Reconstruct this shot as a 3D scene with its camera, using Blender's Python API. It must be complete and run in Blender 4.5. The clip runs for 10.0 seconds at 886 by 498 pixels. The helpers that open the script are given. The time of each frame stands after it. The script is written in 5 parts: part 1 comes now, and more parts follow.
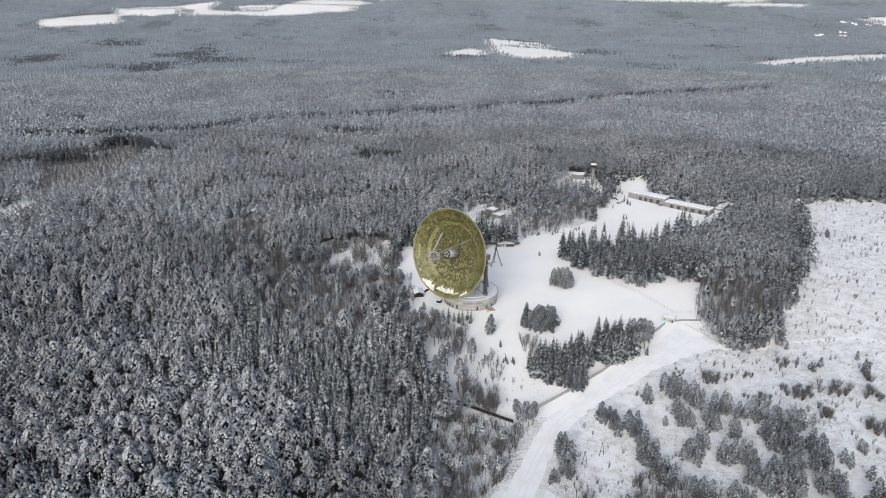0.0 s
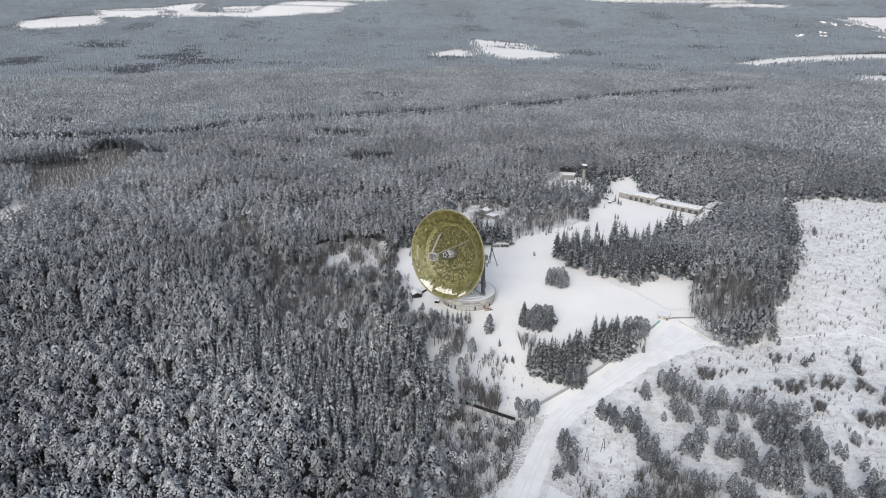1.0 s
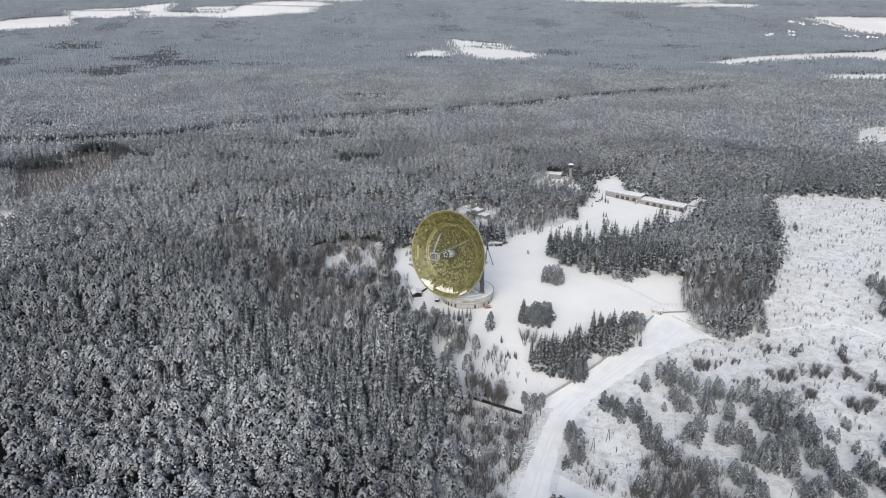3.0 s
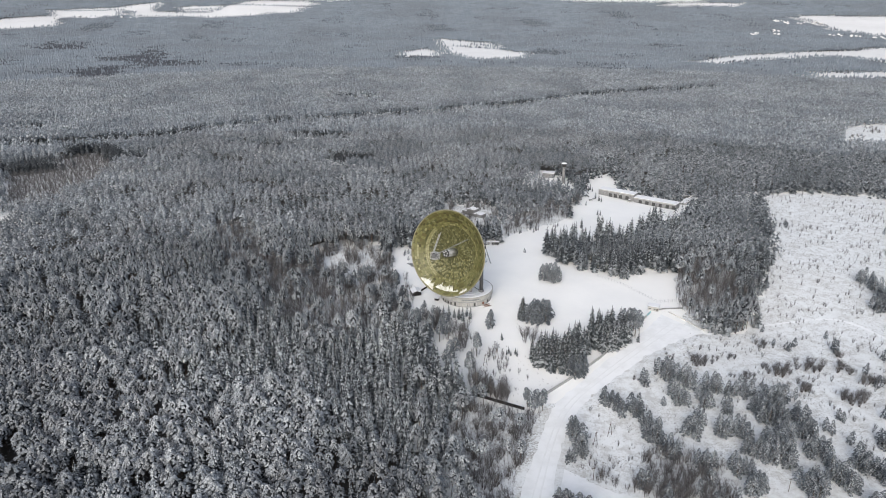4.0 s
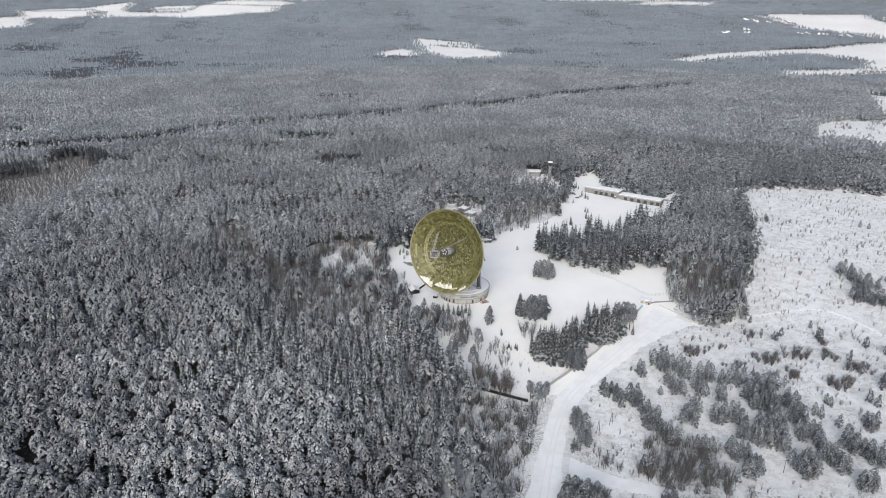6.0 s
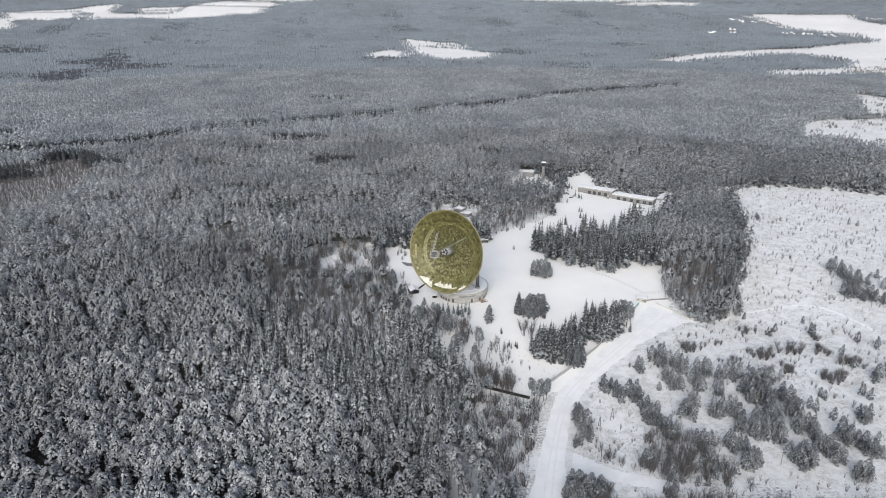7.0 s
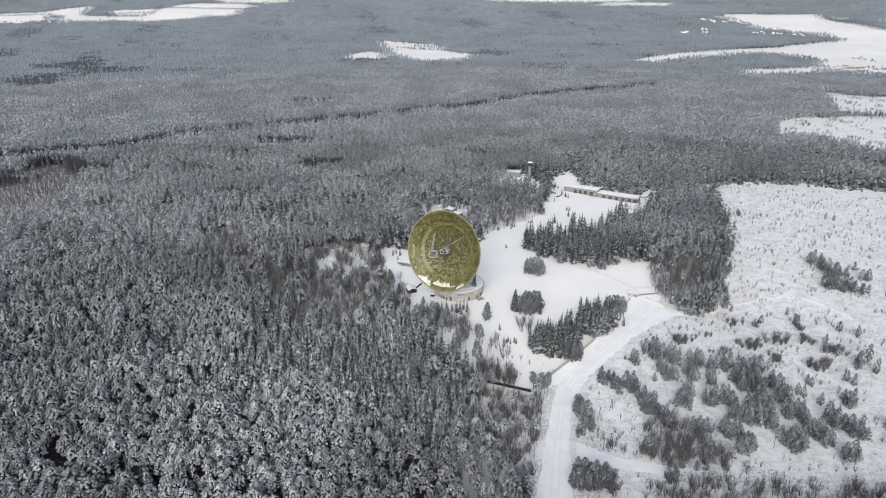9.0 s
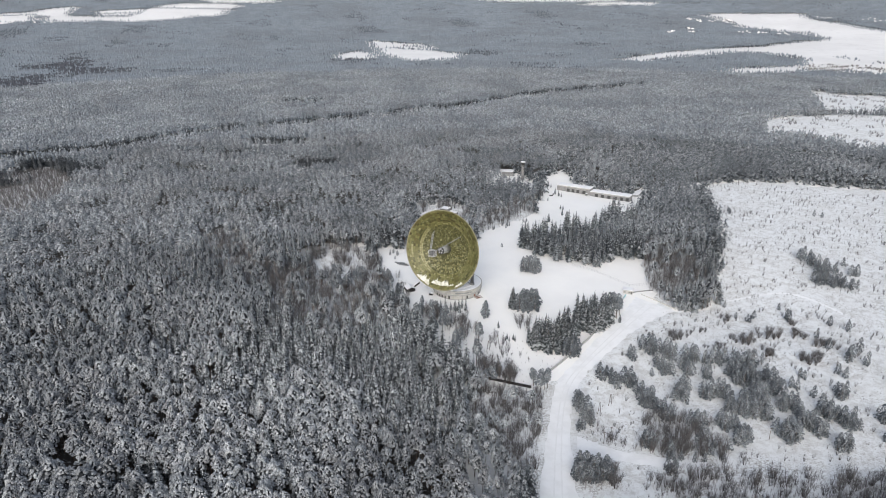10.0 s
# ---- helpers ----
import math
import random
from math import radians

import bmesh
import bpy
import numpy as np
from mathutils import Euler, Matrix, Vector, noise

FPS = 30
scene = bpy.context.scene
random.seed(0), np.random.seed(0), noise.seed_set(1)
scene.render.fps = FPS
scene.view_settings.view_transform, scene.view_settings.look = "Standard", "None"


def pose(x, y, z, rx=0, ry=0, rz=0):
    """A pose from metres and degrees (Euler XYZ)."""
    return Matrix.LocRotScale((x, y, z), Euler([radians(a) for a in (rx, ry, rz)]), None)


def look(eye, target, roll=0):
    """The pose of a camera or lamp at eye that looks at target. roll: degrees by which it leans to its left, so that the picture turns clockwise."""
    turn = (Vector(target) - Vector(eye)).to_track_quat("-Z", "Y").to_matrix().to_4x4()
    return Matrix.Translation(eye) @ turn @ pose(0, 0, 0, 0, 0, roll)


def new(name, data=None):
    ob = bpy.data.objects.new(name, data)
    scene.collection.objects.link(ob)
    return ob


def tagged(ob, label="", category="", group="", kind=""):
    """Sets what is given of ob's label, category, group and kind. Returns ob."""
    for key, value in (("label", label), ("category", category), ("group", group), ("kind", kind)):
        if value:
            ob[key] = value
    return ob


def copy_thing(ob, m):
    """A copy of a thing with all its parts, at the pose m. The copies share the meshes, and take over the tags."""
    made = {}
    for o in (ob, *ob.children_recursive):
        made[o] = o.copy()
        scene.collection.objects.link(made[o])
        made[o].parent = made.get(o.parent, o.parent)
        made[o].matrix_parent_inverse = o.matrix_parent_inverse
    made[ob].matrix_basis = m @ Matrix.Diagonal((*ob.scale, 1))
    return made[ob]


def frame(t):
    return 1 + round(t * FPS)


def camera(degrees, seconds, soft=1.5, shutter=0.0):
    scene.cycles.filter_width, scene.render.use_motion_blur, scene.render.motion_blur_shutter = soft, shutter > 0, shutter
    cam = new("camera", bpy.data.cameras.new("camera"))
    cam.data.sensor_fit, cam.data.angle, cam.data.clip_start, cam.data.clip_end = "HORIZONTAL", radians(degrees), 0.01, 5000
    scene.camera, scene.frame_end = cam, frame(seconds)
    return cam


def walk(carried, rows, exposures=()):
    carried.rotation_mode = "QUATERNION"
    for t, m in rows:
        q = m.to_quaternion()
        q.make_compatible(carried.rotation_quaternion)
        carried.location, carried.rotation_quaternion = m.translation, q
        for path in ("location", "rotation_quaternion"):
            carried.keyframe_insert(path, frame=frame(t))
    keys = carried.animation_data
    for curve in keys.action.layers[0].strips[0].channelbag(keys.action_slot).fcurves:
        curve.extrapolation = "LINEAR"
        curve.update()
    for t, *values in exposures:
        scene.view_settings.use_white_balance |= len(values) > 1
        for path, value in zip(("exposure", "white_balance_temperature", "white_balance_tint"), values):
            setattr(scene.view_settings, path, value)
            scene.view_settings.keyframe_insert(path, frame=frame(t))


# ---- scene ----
cam = camera(66.2, 10.0, soft=0.5)
METRES, EYE, TILT, LEAN, TURN = 106.0, 222.0, -21.0, 0.0, 0.0
ROWS = [
    (0.0, 0.0, 0.0, 0.0, 0.0, 0.0, -0.0),
    (0.5, -0.0445, -0.0257, 0.0014, -0.63, 0.03, 0.26),
    (1.0, -0.0883, -0.05, 0.0034, -1.23, 0.04, 0.5),
    (1.5, -0.1334, -0.0749, 0.0055, -1.8, 0.03, 0.72),
    (2.0, -0.1775, -0.0991, 0.0066, -2.3, 0.0, 0.89),
    (2.5, -0.2216, -0.1246, 0.0092, -2.79, -0.03, 1.09),
    (4.0, -0.3521, -0.1971, 0.0121, -4.3, -0.15, 1.71),
    (4.5, -0.3965, -0.2219, 0.0131, -4.82, -0.22, 1.92),
    (5.0, -0.4388, -0.2458, 0.0148, -5.33, -0.29, 2.13),
    (5.5, -0.4812, -0.2701, 0.0162, -5.83, -0.32, 2.34),
    (7.0, -0.6112, -0.3447, 0.0205, -7.3, -0.35, 3.01),
    (7.5, -0.6534, -0.369, 0.0219, -7.78, -0.36, 3.23),
    (8.0, -0.6974, -0.3941, 0.0229, -8.29, -0.39, 3.46),
    (8.5, -0.7394, -0.4184, 0.0244, -8.77, -0.41, 3.67),
    (9.0, -0.7831, -0.4437, 0.0253, -9.26, -0.44, 3.9),
    (9.5, -0.8253, -0.4681, 0.0266, -9.75, -0.48, 4.11),
    (10.0, -0.8694, -0.493, 0.0286, -10.25, -0.55, 4.32),
]
EXPOSURE, SKY, SUN = 0.74, 0.12, 0.8
walk(cam, [(t, pose(0, 0, EYE, TILT, LEAN, TURN) @ pose(METRES * x, METRES * y, METRES * z, 90 + pitch, roll, yaw)) for t, x, y, z, yaw, pitch, roll in ROWS],
     exposures=[(0.0, EXPOSURE), (10.0, EXPOSURE)])

# ---------------------------------------------------------------- world and light
world = bpy.data.worlds.new("overcast_sky")
scene.world = world
world.use_nodes = True
wn, wl = world.node_tree.nodes, world.node_tree.links
wn.clear()
sky = wn.new("ShaderNodeTexSky")
sky.sky_type, sky.sun_disc = "NISHITA", False
sky.sun_elevation, sky.sun_rotation = radians(28), radians(200)
sky.air_density, sky.dust_density = 1.0, 3.0
grey = wn.new("ShaderNodeHueSaturation")
grey.inputs["Saturation"].default_value = 0.55
back = wn.new("ShaderNodeBackground")
back.inputs["Strength"].default_value = SKY
out = wn.new("ShaderNodeOutputWorld")
wl.new(sky.outputs[0], grey.inputs["Color"])
wl.new(grey.outputs[0], back.inputs["Color"])
wl.new(back.outputs[0], out.inputs["Surface"])
sun_data = bpy.data.lights.new("sun", "SUN")
sun_data.energy, sun_data.angle, sun_data.color = SUN, radians(30), (1.0, 0.985, 0.96)
sun = new("sun", sun_data)
sun.matrix_world = look((0, 0, 900), (0 + 300 * math.sin(radians(20)), 0 + 300 * math.cos(radians(20)), 900 - 300 * math.tan(radians(28))))


# ---------------------------------------------------------------- materials
class Shader:
    """A small builder of node materials."""

    def __init__(self, name, rough=0.8, metal=0.0):
        self.m = bpy.data.materials.new(name)
        self.m.use_nodes = True
        self.n, self.l = self.m.node_tree.nodes, self.m.node_tree.links
        self.b = self.n["Principled BSDF"]
        self.b.inputs["Roughness"].default_value = rough
        self.b.inputs["Metallic"].default_value = metal
        self.b.inputs["Specular IOR Level"].default_value = 0.25
        self.geo = self.n.new("ShaderNodeNewGeometry")
        self.tex = self.n.new("ShaderNodeTexCoord")

    def noise(self, scale, detail=3, rough=0.6, space="Position", stretch=None):
        t = self.n.new("ShaderNodeTexNoise")
        t.inputs["Scale"].default_value, t.inputs["Detail"].default_value = scale, detail
        t.inputs["Roughness"].default_value = rough
        src = self.geo.outputs["Position"] if space == "Position" else self.tex.outputs["Object"]
        if stretch:
            mp = self.n.new("ShaderNodeMapping")
            mp.inputs["Scale"].default_value = stretch
            self.l.new(src, mp.inputs["Vector"])
            src = mp.outputs[0]
        self.l.new(src, t.inputs["Vector"])
        return t.outputs["Fac"]

    def ramp(self, fac, lo, hi, a=0.0, b=1.0):
        r = self.n.new("ShaderNodeMapRange")
        r.interpolation_type = "SMOOTHSTEP"
        for key, v in (("From Min", lo), ("From Max", hi), ("To Min", a), ("To Max", b)):
            r.inputs[key].default_value = v
        self.put(fac, r.inputs["Value"])
        return r.outputs[0]

    def put(self, v, socket):
        if isinstance(v, (int, float)):
            socket.default_value = v
        elif isinstance(v, tuple):
            socket.default_value = (*v[:3], 1.0)
        else:
            self.l.new(v, socket)

    def math(self, op, a, b=0.0):
        k = self.n.new("ShaderNodeMath")
        k.operation = op
        self.put(a, k.inputs[0])
        self.put(b, k.inputs[1])
        return k.outputs[0]

    def mix(self, fac, a, b):
        k = self.n.new("ShaderNodeMix")
        k.data_type = "RGBA"
        self.put(fac, k.inputs["Factor"])
        self.put(a, k.inputs["A"])
        self.put(b, k.inputs["B"])
        return k.outputs["Result"]

    def up(self):
        s = self.n.new("ShaderNodeSeparateXYZ")
        self.l.new(self.geo.outputs["Normal"], s.inputs[0])
        return s.outputs["Z"]

    def island(self):
        return self.geo.outputs["Random Per Island"]

    def each(self):
        return self.n.new("ShaderNodeObjectInfo").outputs["Random"]

    def bump(self, fac, strength, dist):
        k = self.n.new("ShaderNodeBump")
        k.inputs["Strength"].default_value, k.inputs["Distance"].default_value = strength, dist
        self.l.new(fac, k.inputs["Height"])
        self.l.new(k.outputs[0], self.b.inputs["Normal"])
        return self

    def colour(self, c):
        self.put(c, self.b.inputs["Base Color"])
        return self


SNOW = (0.765, 0.805, 0.835)


def plain(name, c, rough=0.7, metal=0.0, wear=0.25, scale=1.5, snow=0.0):
    """Paint, metal or concrete with stains at two scales, and snow lying on what faces up."""
    s = Shader(name, rough, metal)
    a = s.mix(s.ramp(s.noise(scale, 4), 0.35, 0.7), c, tuple(v * (1 - wear) for v in c))
    a = s.mix(s.ramp(s.noise(scale * 7, 3), 0.5, 0.8, 0, 0.5), a, tuple(min(1, v * (1 + wear)) for v in c))
    if snow:
        lie = s.math("MULTIPLY", s.ramp(s.up(), 0.6, 0.85), s.ramp(s.noise(0.8, 4), 0.75 - snow * 0.6, 0.9 - snow * 0.6))
        a = s.mix(lie, a, SNOW)
    return s.colour(a).m


def needles(name, dark, light, cover, tint=(0.07, 0.062, 0.055), grain=2.4, bare=0.0, each=0.0, low=0.0, floor=0.08):
    """Conifer foliage; snow dusts the upper sides of the boughs, unevenly from tree to tree."""
    s = Shader(name, 0.75)
    base = s.mix(s.island(), dark, light)
    base = s.mix(s.ramp(s.noise(0.03, 3), 0.42, 0.62, 0, 0.6), base, tint)
    clumps = s.math("ADD", s.math("MULTIPLY", s.noise(grain, 4, 0.7), 1 - each), s.math("MULTIPLY", s.island(), each))
    lie = s.math("MULTIPLY", s.ramp(s.up(), low, low + 0.65), s.ramp(clumps, 0.40 + bare, 0.57 + bare, floor, 1.0))
    lie = s.math("MULTIPLY", lie, s.ramp(s.noise(0.20, 2), 0.36, 0.62, 0.45, 1.08))
    lie = s.math("MULTIPLY", lie, s.ramp(s.noise(0.009, 3), 0.36, 0.62, 0.58 * cover, 1.04 * cover))
    return s.colour(s.mix(lie, base, SNOW)).m


M = {}
s = Shader("snow", 0.6)
a = s.mix(s.ramp(s.noise(0.02, 4), 0.35, 0.7), (0.885, 0.880, 0.868), (0.835, 0.834, 0.828))
a = s.mix(s.ramp(s.noise(0.35, 5, 0.7), 0.60, 0.76, 0, 0.2), a, (0.66, 0.65, 0.62))
M["snow"] = s.colour(a).bump(s.noise(0.25, 5), 0.28, 0.5).m
s = Shader("rough_snow", 0.7)
a = s.mix(s.ramp(s.noise(0.16, 6, 0.80), 0.44, 0.66, 0, 0.62), (0.78, 0.80, 0.815), (0.40, 0.39, 0.375))
a = s.mix(s.ramp(s.noise(0.02, 3), 0.4, 0.7, 0, 0.3), a, (0.62, 0.62, 0.61))
a = s.mix(s.math("MULTIPLY", s.ramp(s.noise(0.9, 3, 0.7), 0.50, 0.62), s.ramp(s.noise(0.045, 4, 0.6), 0.42, 0.62, 0.12, 0.75)), a, (0.36, 0.345, 0.325))
M["field"] = s.colour(a).bump(s.noise(0.3, 4), 0.12, 0.4).m
# forest floor: litter with snow patches, darkened for the shade under the trees
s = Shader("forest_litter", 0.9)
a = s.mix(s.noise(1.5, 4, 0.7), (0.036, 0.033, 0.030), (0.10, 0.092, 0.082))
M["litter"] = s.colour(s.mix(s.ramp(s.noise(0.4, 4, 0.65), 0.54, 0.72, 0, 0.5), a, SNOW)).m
s = Shader("grassy_snow", 0.8)
a = s.mix(s.math("MULTIPLY", s.ramp(s.noise(0.8, 4, 0.75), 0.42, 0.60), s.ramp(s.noise(0.09, 3), 0.36, 0.58, 0.1, 0.9)), (0.80, 0.82, 0.835), (0.30, 0.285, 0.265))
M["grass"] = s.colour(a).bump(s.noise(0.7, 4), 0.5, 0.5).m
M["rut"] = plain("worn_packed_snow", (0.79, 0.80, 0.81), 0.5, wear=0.06, scale=0.3)
s = Shader("snowed_ice", 0.6)
a = s.mix(s.ramp(s.noise(0.004, 4, 0.6), 0.35, 0.65), (0.80, 0.79, 0.785), (0.73, 0.72, 0.715))
M["ice"] = s.colour(s.mix(s.ramp(s.noise(0.03, 4, 0.7), 0.55, 0.7, 0, 0.35), a, (0.55, 0.54, 0.53))).m
s = Shader("packed_snow", 0.5)
a = s.mix(s.ramp(s.noise(0.12, 4), 0.4, 0.7), (0.84, 0.85, 0.865), (0.77, 0.78, 0.79))
M["road"] = s.colour(a).bump(s.noise(0.8, 4), 0.3, 0.3).m
M["dry_grass"] = plain("dry_grass", (0.19, 0.175, 0.16), 0.9, wear=0.4, scale=0.05)
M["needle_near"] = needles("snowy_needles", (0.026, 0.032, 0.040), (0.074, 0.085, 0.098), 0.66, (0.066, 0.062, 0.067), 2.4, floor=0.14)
# needles paler and bluer zone by zone: distance haze mixed into the colour
M["needle_haze"] = needles("hoarfrosted_needles", (0.100, 0.119, 0.140), (0.165, 0.190, 0.217), 0.48, (0.088, 0.092, 0.102), 0.8, 0.0, 0.15, floor=0.2)
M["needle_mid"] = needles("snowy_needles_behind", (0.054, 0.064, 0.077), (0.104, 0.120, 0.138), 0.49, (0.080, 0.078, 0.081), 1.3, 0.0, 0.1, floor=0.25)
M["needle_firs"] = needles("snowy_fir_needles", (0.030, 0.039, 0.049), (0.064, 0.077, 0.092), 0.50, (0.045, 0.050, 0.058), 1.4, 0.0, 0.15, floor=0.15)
# needles of the ride rows: near-black tone holds the edge's shade
M["needle_shade"] = needles("bare_dark_needles", (0.014, 0.018, 0.023), (0.035, 0.042, 0.05), 0.1, (0.03, 0.033, 0.038))
M["needle_wood"] = needles("snowy_forest_spruce_needles", (0.020, 0.026, 0.032), (0.050, 0.060, 0.070), 0.72, (0.032, 0.038, 0.043), 1.4, 0.0, 0.3, 0.0, 0.12)
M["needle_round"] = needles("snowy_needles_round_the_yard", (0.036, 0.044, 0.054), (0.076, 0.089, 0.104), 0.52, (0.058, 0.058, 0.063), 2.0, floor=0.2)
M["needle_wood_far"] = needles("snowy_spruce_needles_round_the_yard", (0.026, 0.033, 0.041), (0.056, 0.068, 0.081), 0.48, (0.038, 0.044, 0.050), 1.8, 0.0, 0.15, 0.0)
M["needle_edge"] = needles("dark_edge_spruce_needles", (0.011, 0.017, 0.022), (0.034, 0.045, 0.056), 0.50, (0.028, 0.034, 0.040), 1.4, 0.03, 0.3, 0.1)
M["needle_spruce"] = needles("snowy_spruce_needles", (0.008, 0.013, 0.015), (0.028, 0.038, 0.045), 0.66, (0.026, 0.031, 0.032), 1.4, 0.04, 0.3, 0.15)
# far canopy: the pale bluish tone carries the haze of distance
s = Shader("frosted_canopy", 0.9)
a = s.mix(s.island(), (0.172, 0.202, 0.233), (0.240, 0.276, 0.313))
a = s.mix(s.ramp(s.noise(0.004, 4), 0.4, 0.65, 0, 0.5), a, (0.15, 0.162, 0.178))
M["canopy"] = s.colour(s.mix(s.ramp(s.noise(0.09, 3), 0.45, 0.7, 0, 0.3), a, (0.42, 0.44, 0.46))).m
# dark filling of the crowns: shade in the gaps put into the colour
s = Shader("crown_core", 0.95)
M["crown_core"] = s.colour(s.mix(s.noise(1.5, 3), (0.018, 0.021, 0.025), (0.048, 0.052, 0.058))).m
s = Shader("pine_bark", 0.9)
M["bark"] = s.colour(s.mix(s.noise(1.2, 3), (0.055, 0.04, 0.032), (0.13, 0.085, 0.06))).m
s = Shader("bare_twigs", 0.9)
a = s.mix(s.island(), (0.044, 0.037, 0.036), (0.105, 0.091, 0.085))
M["twig"] = s.colour(s.mix(s.ramp(s.up(), 0.55, 0.9, 0, 0.15), a, SNOW)).m


# ---------------------------------------------------------------- mesh helpers
def link_mesh(name, bm, material, smooth=False):
    me = bpy.data.meshes.new(name)
    bm.to_mesh(me)
    bm.free()
    for m in material if isinstance(material, (list, tuple)) else [material]:
        me.materials.append(m)
    if smooth:
        for p in me.polygons:
            p.use_smooth = True
    return new(name, me)


def part(name, bm, material, parent, label="", smooth=False):
    ob = link_mesh(name, bm, material, smooth)
    ob.parent = parent
    return tagged(ob, label)


def thing(name, m, label, category, group="", kind=""):
    """An Empty at the base of a thing, under which its parts hang."""
    ob = new(name)
    ob.matrix_world = m
    return tagged(ob, label, category, group, kind)


def box(bm, x0, y0, z0, x1, y1, z1, m=None, bevel=0.0):
    made = bmesh.ops.create_cube(bm, size=1.0)["verts"]
    t = Matrix.Translation(((x0 + x1) / 2, (y0 + y1) / 2, (z0 + z1) / 2)) @ Matrix.Diagonal((x1 - x0, y1 - y0, z1 - z0, 1))
    bmesh.ops.transform(bm, matrix=(m @ t) if m else t, verts=made)
    if bevel:
        edges = list({e for v in made for e in v.link_edges})
        bmesh.ops.bevel(bm, geom=edges, offset=bevel, segments=1, affect="EDGES")
    return bm


def tube(bm, a, b, r, r2=None, n=8):
    a, b = Vector(a), Vector(b)
    d = b - a
    made = bmesh.ops.create_cone(bm, cap_ends=True, segments=n, radius1=r, radius2=r if r2 is None else r2, depth=d.length)["verts"]
    t = Matrix.Translation((a + b) / 2) @ d.to_track_quat("Z", "Y").to_matrix().to_4x4()
    bmesh.ops.transform(bm, matrix=t, verts=made)
    return bm


def boxes(*rows):
    bm = bmesh.new()
    for r in rows:
        box(bm, *r)
    return bm


def tubes(r, *rows, n=6):
    bm = bmesh.new()
    for a, b in rows:
        tube(bm, a, b, r, n=n)
    return bm


def raw_mesh(name, verts, tris, mats, index=None):
    """A mesh of triangles straight from arrays."""
    me = bpy.data.meshes.new(name)
    me.vertices.add(len(verts))
    me.vertices.foreach_set("co", np.ascontiguousarray(verts, dtype=np.float32).ravel())
    me.loops.add(len(tris) * 3)
    me.loops.foreach_set("vertex_index", np.ascontiguousarray(tris, dtype=np.int32).ravel())
    me.polygons.add(len(tris))
    me.polygons.foreach_set("loop_start", np.arange(0, len(tris) * 3, 3, dtype=np.int32))
    for m in mats:
        me.materials.append(m)
    if index is not None:
        me.polygons.foreach_set("material_index", np.ascontiguousarray(index, dtype=np.int32))
    me.update(calc_edges=True)
    return me


# ---------------------------------------------------------------- the lie of the land
MIDDLE = (-46.0, -24.0)


def land(x, y):
    """The ground's height: a shallow dip by the road, and far slopes that rise to the skyline."""
    x, y = np.asarray(x, float), np.asarray(y, float)

    def dip(a, cx, cy, w):
        return a * np.exp(-((x - cx) ** 2 + (y - cy) ** 2) / (2 * w * w))

    z = dip(-11, 70, 290, 85) + dip(-6, 236, 405, 55) + dip(-7, 290, 720, 80)
    r = np.hypot(x - MIDDLE[0], y - MIDDLE[1])
    q = np.clip((r - 2500) / 2400, 0, 0.995)
    return z + np.where(r > 2500, 232 * (1 - r * (1 - q) / 2500), 0)


def ground_at(x, y):
    return float(land(x, y))


def inside(poly, x, y):
    c = np.zeros(np.shape(x), bool)
    for (xa, ya), (xb, yb) in zip(poly, poly[1:] + poly[:1]):
        if ya != yb:
            c ^= ((ya > y) != (yb > y)) & (x < (xb - xa) * (y - ya) / (yb - ya) + xa)
    return c


def wobble(x, y, size, seed=0):
    """Smooth noise from a few sines, about -1 to 1."""
    rng = np.random.default_rng(seed)
    t = np.zeros(np.shape(x))
    for k in range(7):
        a, p, f = rng.uniform(0, 6.28), rng.uniform(0, 6.28), rng.uniform(0.6, 1.9) * 6.28 / size
        t = t + np.sin((x * math.cos(a) + y * math.sin(a)) * f + p)
    return t / 3.2


CLEARING_YARD = [(-37, 586), (-10, 578), (22, 574), (51, 590), (73, 604), (111, 631), (154, 657), (194, 745), (218, 810), (249, 834), (252, 796), (238, 770), (296, 714), (322, 742), (332, 742), (312, 700), (268, 645), (219, 617), (180, 573), (150, 565), (128, 564), (106, 571), (100, 571), (114, 530), (134, 509), (157, 495), (179, 507), (208, 508), (193, 461), (184, 425), (72, 340), (40, 322), (9, 337), (-3, 354), (-15, 381), (-22, 408), (-30, 434), (-35, 473), (-38, 538)]
CLEARING_EAST = [(47, 336), (43, 287), (23, 241), (-10, 186), (198, 163), (630, 634), (544, 682), (504, 714), (468, 725), (420, 729), (391, 713), (366, 639), (335, 576), (290, 506), (254, 456), (228, 414), (211, 404), (188, 403), (185, 432), (182, 452), (73, 359)]
CLEARING_MEADOW = [(750, 1091), (780, 1113), (814, 1124), (869, 1130), (920, 1131), (952, 1123), (1010, 1090), (1077, 1014), (850, 788), (764, 824), (735, 834), (735, 863), (735, 894), (707, 910), (712, 942), (661, 945), (623, 915)]
CLEARING_SLOPE = [(1079, 1407), (1108, 1400), (1114, 1352), (1152, 1325), (1198, 1296), (1305, 1236), (1118, 1044), (1022, 1106), (941, 1112), (908, 1128), (955, 1210)]
CLEARING_HOUSE = [(24, 715), (72, 712), (74, 652), (58, 618), (34, 618), (18, 670)]
CLEARING_TOWER = [(171, 823), (191, 833), (189, 805), (191, 785), (176, 729), (176, 775)]
CLEARING_GLADE = [(-112, 573), (-90, 586), (-48, 594), (-46, 461), (-62, 486), (-89, 514)]
CLEARING_WEST = [(-484, 691), (-461, 703), (-443, 709), (-414, 662), (-429, 652), (-451, 642)]
